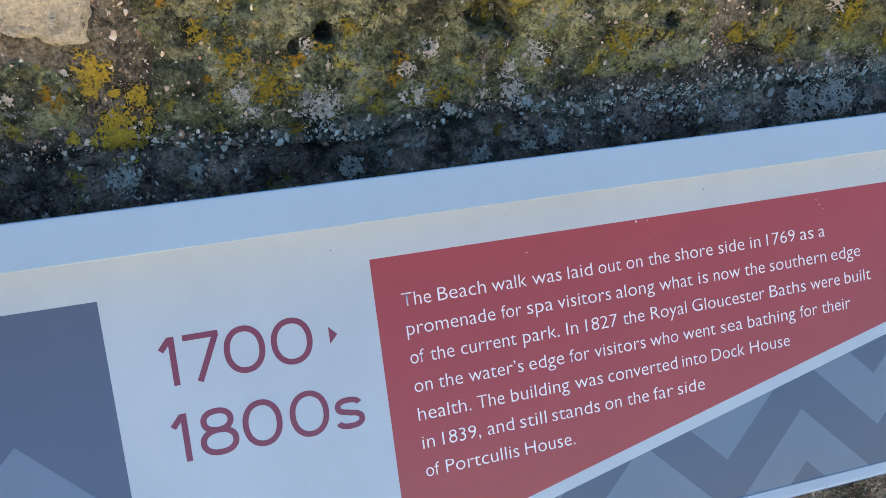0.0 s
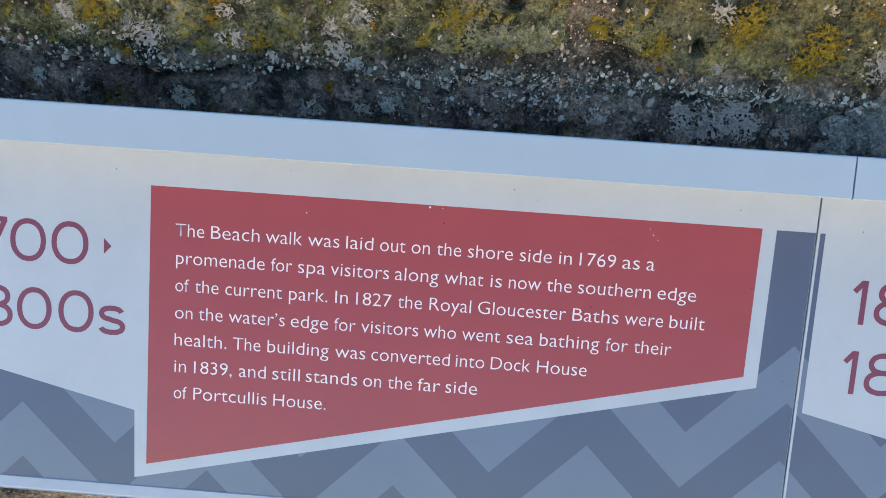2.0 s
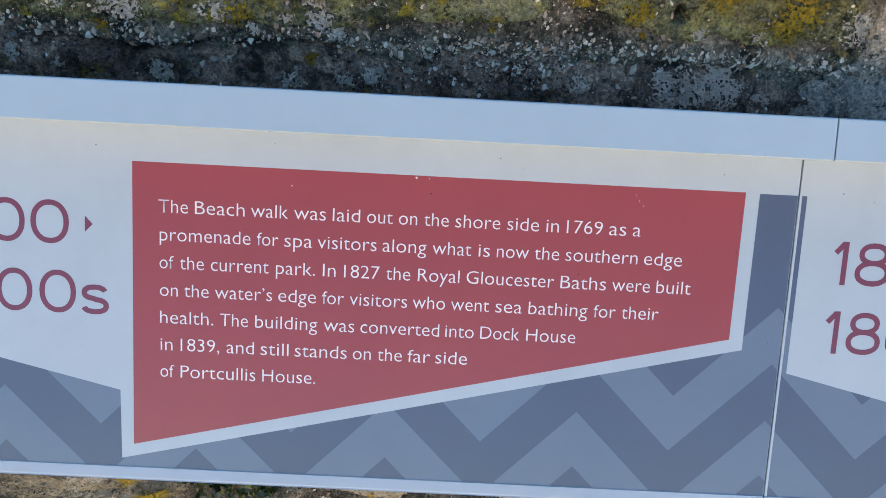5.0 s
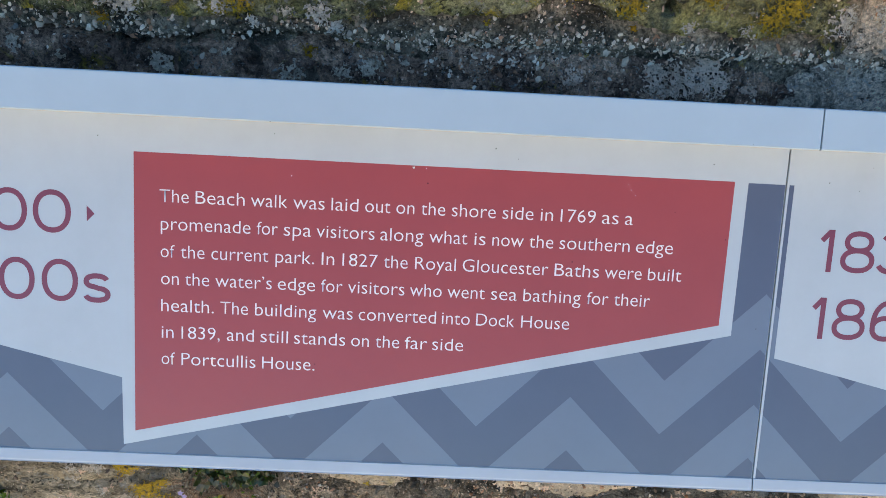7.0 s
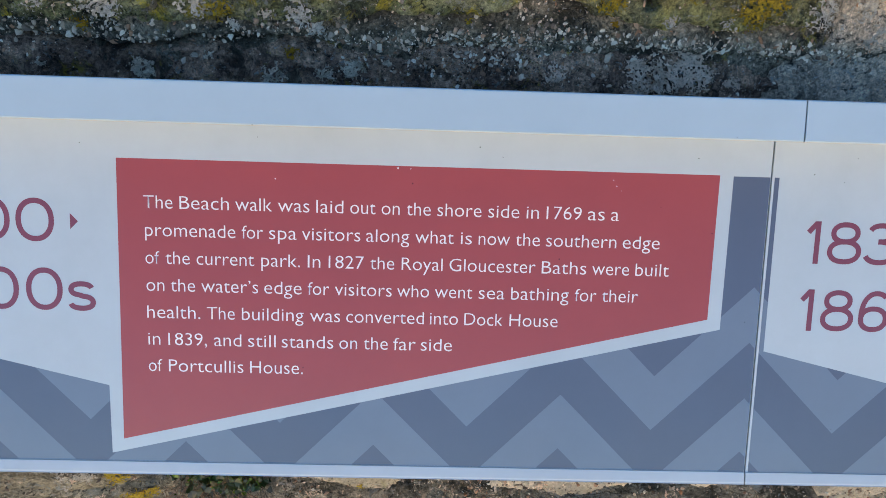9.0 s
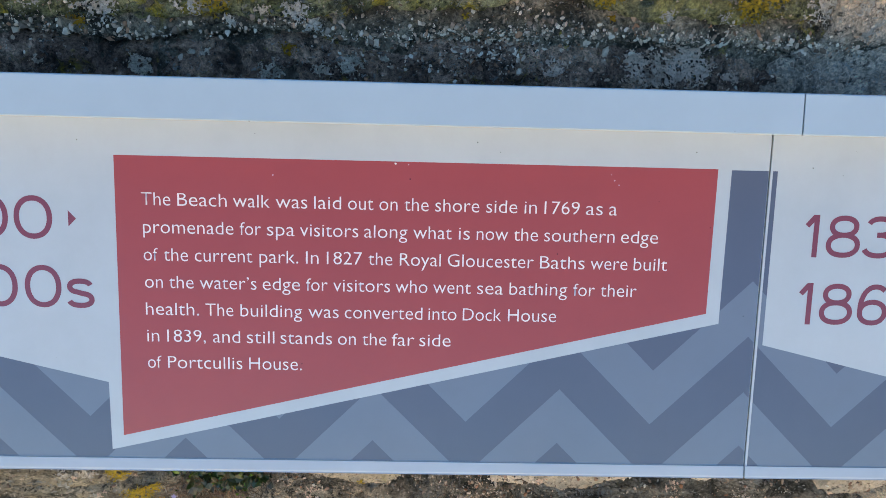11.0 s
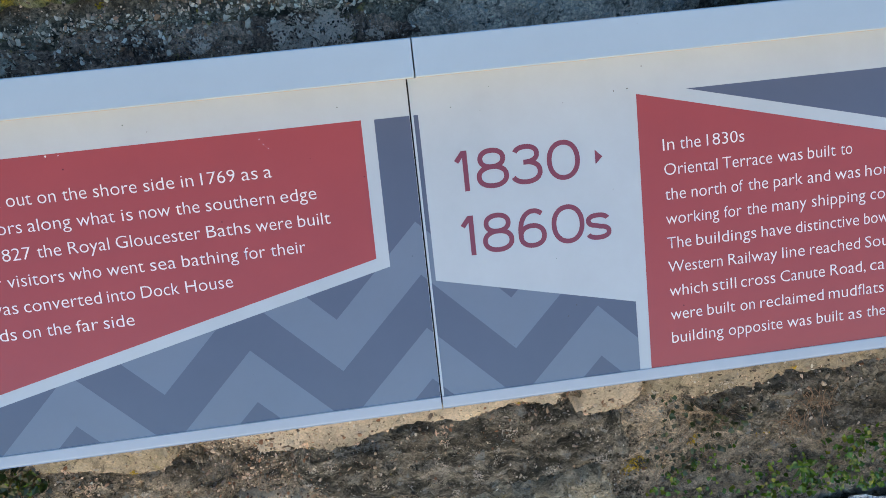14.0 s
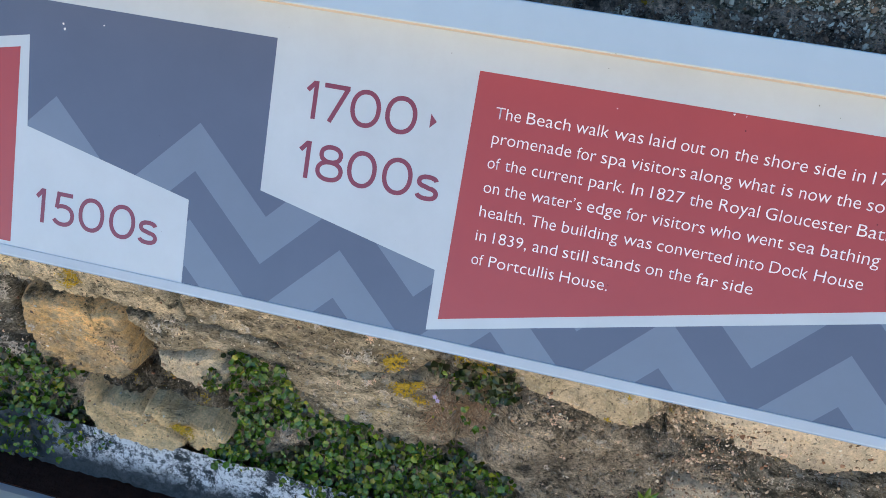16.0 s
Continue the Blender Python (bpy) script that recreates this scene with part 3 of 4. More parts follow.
# Darker mortar than around it; part of the hollow's shade is its colour.
stone([(-0.573, -0.615), (-0.484, -0.590), (-0.452, -0.575), (-0.422, -0.580), (-0.350, -0.588), (-0.350, -0.660), (-0.406, -0.672), (-0.442, -0.652), (-0.488, -0.642), (-0.509, -0.690), (-0.560, -0.675)], -0.020, FACE_LOW, JOINTING, LO, 46, soft=0.006, rough=2.0, label="brown mortar hollow between stones, its shade partly in the dark tone")
stone([(-1.05, -0.28), (-0.402, -0.28), (-0.402, -0.391), (-0.392, -0.415), (-0.377, -0.443), (-0.402, -0.458), (-0.430, -0.451), (-0.469, -0.440), (-0.586, -0.451), (-0.590, -0.432), (-0.670, -0.440), (-1.05, -0.47)], 0.012, FACE_LOW, GREY, LO, 36, soft=0.006, label="grey course stone under the sign")
stone([(-1.05, -0.476), (-0.67, -0.446), (-0.655, -0.470), (-0.662, -0.562), (-0.641, -0.606), (-0.75, -0.64), (-1.05, -0.64)], 0.002, FACE_LOW, DARKROCK, LO, 47, soft=0.010)
stone([(-0.394, -0.28), (-0.050, -0.28), (-0.019, -0.397), (-0.030, -0.425), (-0.068, -0.449), (-0.116, -0.470), (-0.160, -0.474), (-0.215, -0.463), (-0.248, -0.454), (-0.303, -0.449), (-0.361, -0.449), (-0.374, -0.436), (-0.388, -0.410)], 0.014, FACE_LOW, DIM, LO, 35, soft=0.008, rough=0.8, label="long grey ledge stone")
stone([(-0.481, -0.458), (-0.391, -0.455), (-0.304, -0.452), (-0.248, -0.456), (-0.204, -0.466), (-0.116, -0.474), (-0.068, -0.457), (-0.028, -0.438), (0.000, -0.470), (0.010, -0.570), (-0.031, -0.604), (-0.094, -0.611), (-0.164, -0.598), (-0.216, -0.585), (-0.240, -0.530), (-0.296, -0.495), (-0.344, -0.501), (-0.401, -0.518), (-0.438, -0.520), (-0.461, -0.502)], 0.008, FACE_LOW, DIM, LO, 48, soft=0.010, rough=0.8, label="long grey ledge stone")
stone([(0.060, -0.28), (0.262, -0.28), (0.268, -0.420), (0.258, -0.452), (0.230, -0.468), (0.186, -0.466), (0.136, -0.450), (0.093, -0.440), (0.076, -0.421), (0.066, -0.400)], 0.011, FACE_LOW, STAINED, LO, 37, step=0.003, soft=0.016, rough=0.5, label="tan sandstone slab under the sign")
stone([(0.276, -0.28), (0.300, -0.28), (0.302, -0.402), (0.292, -0.412), (0.280, -0.405)], 0.006, FACE_LOW, GREY, LO, 49, soft=0.005, rough=0.8)
stone([(0.308, -0.28), (0.728, -0.28), (0.731, -0.396), (0.726, -0.424), (0.697, -0.422), (0.665, -0.413), (0.640, -0.423), (0.613, -0.439), (0.563, -0.428), (0.525, -0.427), (0.492, -0.438), (0.465, -0.453), (0.450, -0.455), (0.408, -0.446), (0.348, -0.442), (0.333, -0.417), (0.309, -0.412)], 0.018, FACE_LOW, TAN, LO, 38, step=0.003, soft=0.006, rough=0.5, label="tan sandstone slab with black pits")
stone([(0.752, -0.28), (0.832, -0.28), (0.831, -0.440), (0.808, -0.452), (0.797, -0.461), (0.763, -0.461), (0.741, -0.450), (0.749, -0.430)], 0.016, FACE_LOW, TAN, LO, 39, step=0.003, soft=0.007, rough=0.6)
stone([(0.838, -0.28), (1.40, -0.28), (1.40, -0.425), (1.20, -0.428), (1.03, -0.438), (0.96, -0.452), (0.90, -0.456), (0.862, -0.436), (0.840, -0.432)], 0.016, FACE_LOW, STAINED, LO, 40, soft=0.008)
stone([(0.09, -0.452), (0.20, -0.455), (0.300, -0.50), (0.29, -0.62), (0.16, -0.66), (0.02, -0.62), (0.06, -0.53)], 0.004, FACE_LOW, MORTAR, LO, 41, soft=0.03, rough=1.2)
stone([(0.40, -0.46), (0.50, -0.465), (0.66, -0.435), (0.80, -0.465), (0.84, -0.58), (0.62, -0.62), (0.44, -0.60), (0.37, -0.55)], 0.004, FACE_LOW, DARKROCK, LO, 42, soft=0.03, rough=1.4, label="dark weathered rubble stone")
stone([(0.90, -0.49), (1.00, -0.450), (1.40, -0.40), (1.40, -0.60), (1.12, -0.58), (0.98, -0.56)], 0.008, FACE_LOW, DARKROCK, LO, 43, soft=0.02, rough=1.8)
stone([(0.292, -0.566), (0.330, -0.560), (0.364, -0.560), (0.398, -0.566), (0.403, -0.650), (0.300, -0.660)], -0.010, FACE_LOW, TAN, LO, 45, soft=0.012, rough=0.7)
stone([(0.47, -0.64), (0.80, -0.61), (0.88, -0.80), (0.50, -0.80)], 0.004, FACE_LOW, DIM, LO, 44, soft=0.02, rough=1.3)

# whitewashed foot of the wall
xs, zs = np.arange(-1.1, 1.4, 0.006), np.arange(-0.868, -0.765, 0.004) + BASE
gx, gz = np.meshgrid(xs, zs)
fy = FACE_LOW - 0.004 - 0.22 * np.clip((BASE - 0.79 - gz) / 0.10, -0.3, 1) * 0.12 - 0.008 * fbm(gx, gz, 18, 70) - 0.004 * fbm(gx, gz, 90, 71)
foot = tagged(new("wall_foot", grid_mesh("wall_foot", xs, zs, fy, None, LIME)), "whitewashed foot of the wall, flaking", "wall foot", kind="structure")


def wall_y(parent, x, z):
    """The outermost face of the wall at places given as arrays."""
    x, z = np.asarray(x, float), np.asarray(z, float)
    y = (mortar_up if parent is UP else mortar_low)(x, z)
    for p, surface, (x0, x1, z0, z1) in STONES:
        if p is not parent:
            continue
        at = (x > x0) & (x < x1) & (z > z0) & (z < z1)
        if at.any():
            sy, d = surface(x[at], z[at])
            y[at] = np.where(d > -0.003, np.minimum(y[at], sy), y[at])
    return y


# ---- ground ----
bm = bmesh.new()
bmesh.ops.create_grid(bm, x_segments=1, y_segments=1, size=1500, matrix=Matrix.Translation((0, 0, -0.02)))
tagged(new("ground", mesh_of("ground", bm, PAVE)), "pale sunlit paving reaching the horizon", "ground", kind="structure")
tagged(new("soil_strip", mesh_of("soil_strip", box(-3, -0.062, -0.03, 4, 0.06, 0.012), SOIL)), "dark damp soil along the wall", "soil", kind="structure")
tagged(new("edging", mesh_of("edging", box(-3, -0.074, -0.03, 4, -0.062, 0.007), STEEL)), "pale metal edging strip", "edging", kind="structure")

# ---- the sign ----
JOINT, GAP = 0.5655, 0.0007
TOP, BOTTOM = 0.052, -0.2835
PEAK, HALF = -0.281, 0.084
BANDS = [(-0.0985, -0.1495), (-0.2015, -0.2525)]


def board(u0, u1):
    """Folded sheet with a rolled lower edge."""
    front = [(0.0, TOP), (0.0, -0.2722), (0.0010, -0.2724), (0.0022, -0.2812), (0.0021, -0.2826), (0.0026, BOTTOM), (-0.03, BOTTOM), (-0.03, BOTTOM + 0.002), (-0.006, BOTTOM + 0.002), (-0.006, TOP)]
    return profile(front, u0, u1)


def chevrons(u0, u1, low, high):
    """The pale zigzag bands that fall within u0..u1, one clipped piece a slope."""
    out = []
    for top, bottom in BANDS:
        for k in range(-8, 14):
            a, b = PEAK + HALF * k, PEAK + HALF * (k + 1)
            da, db = (0, HALF) if k % 2 == 0 else (HALF, 0)
            q = [(a, top - da), (b, top - db), (b, bottom - db), (a, bottom - da)]
            for axis, lim, less in ((0, u1, True), (0, u0, False), (1, high, True), (1, low, False)):
                if q:
                    q = clip(q, axis, lim, less)
            if len(q) > 2:
                out.append(q)
    return out


def numbers(parent, text, spans, v0, height=0.038, weight=0.0047):
    for ch, (a, b) in zip(text, spans):
        part("numeral", numeral(ch, a, b, v0, height, 0.00034, weight), NUMERAL, parent)


def paragraph(parent, v, pitch, lines, cap=0.0112):
    """Lines of print; each word is given with its left and right end."""
    for i, words in enumerate(lines):
        line = bmesh.new()
        for word, u0, u1 in words:
            bm = lettering(word, u0, v - pitch * i, cap, u1 - u0)
            me = bpy.data.meshes.new("word")
            bm.to_mesh(me)
            bm.free()
            line.from_mesh(me)
            bpy.data.meshes.remove(me)
        part("text_line", line, LETTER, parent)


def brackets(parent, places):
    for u in places:
        bm = profile([(-0.006, 0.03), (-0.006, -0.26), (-0.09, -0.26), (-0.13, -0.30), (-0.16, -0.27), (-0.09, 0.03)], u, u + 0.006)
        part("bracket", bm, EDGE, parent, "hidden metal bracket")


panel = thing("information_panel", SIGN, "slanted history panel with white, red and slate fields and 1700s text", "sign", "panels along the wall")
part("board", board(-1.05, JOINT - GAP), WHITE, panel, "white coated sheet with a rolled lower edge")
field = part("slate_field", sheet([(-1.05, -0.0006), (JOINT - GAP - 0.0003, -0.0006), (JOINT - GAP - 0.0003, -0.272), (-1.05, -0.272)], 0.0001, 0.0001), SLATE, panel, "slate blue printed field")
for q in chevrons(-1.04, JOINT - GAP - 0.0003, -0.272, -0.0006):
    part("chevron", sheet(q, 0.00016, 0.00005), PALE_SLATE, field, "paler blue zigzag band")
part("white_field", sheet([(-1.05, 0.050), (-1.05, 0.0), (-0.2085, 0.0), (-0.2065, -0.156), (-0.0115, -0.2015), (-0.0105, -0.2645), (0.531, -0.138), (0.532, 0.0), (JOINT - GAP - 0.0002, 0.0), (JOINT - GAP - 0.0002, 0.050)], 0.00024, 0.0001), WHITE, panel, "white printed field")
part("white_field", sheet([(-1.05, -0.15), (-0.486, -0.039), (-0.481, -0.136), (-0.2845, -0.181), (-0.2825, -0.2725), (-1.05, -0.2725)], 0.00024, 0.0001), WHITE, panel)
red = part("red_field", sheet([(0, 0), (0.52, 0), (0.519, -0.129), (0, -0.251)], 0.00032, 0.0001), RED, panel, "red text field")
part("red_field", sheet([(-1.05, -0.165), (-0.496, -0.053), (-0.4915, -0.2675), (-1.05, -0.2675)], 0.00032, 0.0001), RED, panel, "red text field")
numbers(panel, "1700", [(-0.1695, -0.1545), (-0.1510, -0.1262), (-0.1232, -0.0915), (-0.0867, -0.0540)], -0.0740)
numbers(panel, "1800s", [(-0.1690, -0.1540), (-0.1512, -0.1208), (-0.1175, -0.0865), (-0.0805, -0.0490), (-0.0450, -0.0208)], -0.1345)
numbers(panel, "1500s", [(-0.4625, -0.4485), (-0.4430, -0.4150), (-0.4110, -0.3800), (-0.3740, -0.3430), (-0.3392, -0.3160)], -0.2385)
part("arrow", sheet([(-0.0405, -0.0485), (-0.0405, -0.0625), (-0.0338, -0.0555)], 0.00036, 0.0001), NUMERAL, panel, "small dark red arrow")
paragraph(red, -0.0425, 0.0242, [
    [("The", 0.0221, 0.0471), ("Beach", 0.0530, 0.0952), ("walk", 0.1006, 0.1320), ("was", 0.1372, 0.1643), ("laid", 0.1702, 0.1935), ("out", 0.1994, 0.2213), ("on", 0.2265, 0.2422), ("the", 0.2481, 0.2691), ("shore", 0.2749, 0.3132), ("side", 0.3192, 0.3463), ("in", 0.3526, 0.3634), ("1769", 0.3701, 0.4008), ("as", 0.4064, 0.4211), ("a", 0.4267, 0.4337)],
    [("promenade", 0.0231, 0.1006), ("for", 0.1061, 0.1243), ("spa", 0.1295, 0.1533), ("visitors", 0.1580, 0.2085), ("along", 0.2136, 0.2511), ("what", 0.2564, 0.2898), ("is", 0.2960, 0.3057), ("now", 0.3117, 0.3392), ("the", 0.3441, 0.3654), ("southern", 0.3709, 0.4329), ("edge", 0.4385, 0.4713)],
    [("of", 0.0229, 0.0350), ("the", 0.0402, 0.0610), ("current", 0.0669, 0.1166), ("park.", 0.1228, 0.1564), ("In", 0.1631, 0.1741), ("1827", 0.1813, 0.2120), ("the", 0.2175, 0.2385), ("Royal", 0.2450, 0.2809), ("Gloucester", 0.2869, 0.3626), ("Baths", 0.3682, 0.4077), ("were", 0.4129, 0.4457), ("built", 0.4513, 0.4811)],
    [("on", 0.0232, 0.0387), ("the", 0.0441, 0.0653), ("water’s", 0.0706, 0.1200), ("edge", 0.1253, 0.1579), ("for", 0.1632, 0.1820), ("visitors", 0.1870, 0.2368), ("who", 0.2416, 0.2697), ("went", 0.2748, 0.3079), ("sea", 0.3135, 0.3364), ("bathing", 0.3422, 0.3934), ("for", 0.3988, 0.4180), ("their", 0.4231, 0.4552)],
    [("health.", 0.0233, 0.0695), ("The", 0.0752, 0.0995), ("building", 0.1057, 0.1597), ("was", 0.1653, 0.1919), ("converted", 0.1972, 0.2658), ("into", 0.2711, 0.2960), ("Dock", 0.3016, 0.3357), ("House", 0.3418, 0.3848)],
    [("in", 0.0237, 0.0342), ("1839,", 0.0412, 0.0749), ("and", 0.0812, 0.1051), ("still", 0.1109, 0.1353), ("stands", 0.1406, 0.1861), ("on", 0.1914, 0.2072), ("the", 0.2129, 0.2343), ("far", 0.2392, 0.2591), ("side", 0.2637, 0.2914)],
    [("of", 0.0236, 0.0354), ("Portcullis", 0.0412, 0.1068), ("House.", 0.1127, 0.1594)]])
# Added strip that blocks the view through the joint; its black is shade.
part("joint_shade_strip", profile([(-0.0065, 0.03), (-0.0065, -0.282), (-0.009, -0.282), (-0.009, 0.03)], JOINT - 0.006, JOINT + 0.006), JOINT_SHADE, panel, "black strip added behind the joint as the gap's shade")
brackets(panel, (-0.8, -0.2, 0.4))

panel = thing("information_panel", SIGN, "slanted history panel with white, red and slate fields and 1830s text", "sign", "panels along the wall")
part("board", board(JOINT + GAP, 1.60), WHITE, panel, "white coated sheet with a rolled lower edge")
field = part("slate_field", sheet([(JOINT + 0.0028, -0.0006), (0.765, -0.0006), (0.765, -0.2725), (JOINT + 0.0028, -0.2725)], 0.0001, 0.0001), SLATE, panel, "slate blue printed field")
for q in chevrons(JOINT + 0.0028, 0.765, -0.2725, -0.0006):
    part("chevron", sheet(q, 0.00016, 0.00005), PALE_SLATE, field, "paler blue zigzag band")
part("white_field", sheet([(JOINT + GAP + 0.0002, 0.050), (JOINT + GAP + 0.0002, 0.0), (0.5725, 0.0), (0.5725, -0.157), (0.7655, -0.2025), (0.7655, -0.2722), (1.60, -0.2722), (1.60, 0.050)], 0.00024, 0.0001), WHITE, panel, "white printed field")
part("slate_field", sheet([(0.827, -0.003), (1.60, -0.004), (1.60, -0.192)], 0.0003, 0.00005), SLATE, panel, "slate blue printed wedge")
red = part("red_field", sheet([(0.7785, -0.003), (1.60, -0.205), (1.60, -0.2735), (0.7765, -0.2735)], 0.00032, 0.0001), RED, panel, "red text field")
numbers(panel, "1830", [(0.6030, 0.6175), (0.6204, 0.6522), (0.6546, 0.6848), (0.6885, 0.7203)], -0.0758)
numbers(panel, "1860s", [(0.6030, 0.6175), (0.6204, 0.6516), (0.6540, 0.6832), (0.6880, 0.7200), (0.7207, 0.7458)], -0.1370)
part("arrow", sheet([(0.7350, -0.0505), (0.7350, -0.0645), (0.7420, -0.0575)], 0.00036, 0.0001), NUMERAL, panel, "small dark red arrow")
paragraph(red, -0.0590, 0.0238, [
    [("In", 0.8013, 0.8125), ("the", 0.8181, 0.8386), ("1830s", 0.8447, 0.8821)],
    [("Oriental", 0.8014, 0.8543), ("Terrace", 0.8593, 0.9091), ("was", 0.9146, 0.9400), ("built", 0.9453, 0.9737), ("to", 0.9788, 0.9907)],
    [("the", 0.8008, 0.8214), ("north", 0.8271, 0.8615), ("of", 0.8670, 0.8787), ("the", 0.8840, 0.9040), ("park", 0.9098, 0.9392), ("and", 0.9443, 0.9674), ("was", 0.9723, 0.9984), ("hom", 1.0036, 1.0343)],
    [("working", 0.8002, 0.8534), ("for", 0.8584, 0.8762), ("the", 0.8815, 0.9016), ("many", 0.9074, 0.9424), ("shipping", 0.9478, 1.0033), ("com", 1.0085, 1.0363)],
    [("The", 0.8000, 0.8241), ("buildings", 0.8293, 0.8901), ("have", 0.8955, 0.9254), ("distinctive", 0.9308, 0.9962), ("bow", 1.0016, 1.0269)],
    [("Western", 0.7997, 0.8546), ("Railway", 0.8606, 0.9106), ("line", 0.9158, 0.9391), ("reached", 0.9445, 0.9968), ("Sou", 1.0021, 1.0266)],
    [("which", 0.7996, 0.8380), ("still", 0.8431, 0.8674), ("cross", 0.8723, 0.9078), ("Canute", 0.9132, 0.9592), ("Road,", 0.9652, 1.0021), ("can", 1.0069, 1.0310)],
    [("were", 0.7993, 0.8314), ("built", 0.8367, 0.8653), ("on", 0.8707, 0.8855), ("reclaimed", 0.8912, 0.9573), ("mudflats", 0.9628, 1.0210)],
    [("building", 0.7992, 0.8519), ("opposite", 0.8575, 0.9133), ("was", 0.9183, 0.9439), ("built", 0.9494, 0.9776), ("as", 0.9829, 0.9970), ("the", 1.0023, 1.0220)]])
brackets(panel, (0.7, 1.4))

# white hoods over the top edge, one a panel
for a, b in ((-1.05, 0.5695), (0.5708, 1.60)):
    hood = thing("hood", SIGN, "white powder-coated metal hood over the sign's top edge", "sign hood", "hoods along the sign")
    prof = [(0.0005, 0.0327), (0.0455, 0.0317), (0.0466, 0.0328)] + arc(0.0439, 0.0640, 0.0016, 5, 82, 5) + [(-0.086, 0.0590), (-0.086, 0.0570), (0.040, 0.0625), (0.0445, 0.0340), (0.0005, 0.0347)]
    part("hood_cover", profile(prof, a, b), CAPWHITE, hood)
    # Thin tan strip added under the hood to darken and warm what's below.
    part("hood_edge", profile([(0.0012, 0.0324), (0.0438, 0.0314), (0.0438, 0.0318), (0.0012, 0.0328)], a, b), HOOD_SHADE, hood, "tan underside strip, shade below the hood put into its colour")
    part("end_cap", profile([(0.040, 0.037), (0.040, 0.061), (-0.06, 0.057), (-0.06, 0.05), (0.0, 0.040)], a + 0.0002, a + 0.002), EDGE, hood, "cut metal end")

# ---- what grows and lies on the wall ----
rng = np.random.default_rng(7)


def lichen(parent, x, z, r, material, seed, label="", lacy=0.9):
    """A lacy crust of lichen that follows the wall's face."""
    z = z + BASE
    step = max(0.0005, r / 34)
    xs, zs = np.arange(x - 1.4 * r, x + 1.4 * r, step), np.arange(z - 1.4 * r, z + 1.4 * r, step)
    gx, gz = np.meshgrid(xs, zs)
    d = np.hypot(gx - x, gz - z) / r
    lobes = 1.10 - d + 0.65 * fbm(gx, gz, 0.9 / r, seed) + lacy * fbm(gx, gz, 4.0 / r, seed + 3, 4, 0.8) + (0.4 + 0.78 * lacy) * fbm(gx, gz, 420, seed + 6, 3, 0.8)
    grains = (vnoise(gx / 0.0017, gz / 0.0017, seed + 8) - 0.62) * 3 + 0.5 * (1.3 - d)
    lobes = np.where(d < 1.35, np.maximum(lobes, np.minimum(grains, 0.5)), lobes)
    y = wall_y(parent, gx, gz) - (0.0006 if parent is UP else 0.0020) - 0.0016 * np.clip(lobes * 2, 0, 1)
    steep = np.hypot(*np.gradient(wall_y(parent, gx, gz), step))
    me = grid_mesh("lichen_patch", xs, zs, y, (lobes > 0.22) & (steep < 1.6), material)
    if len(me.polygons):
        ob = new("lichen_patch", me)
        ob.parent = parent
        tagged(ob, label)


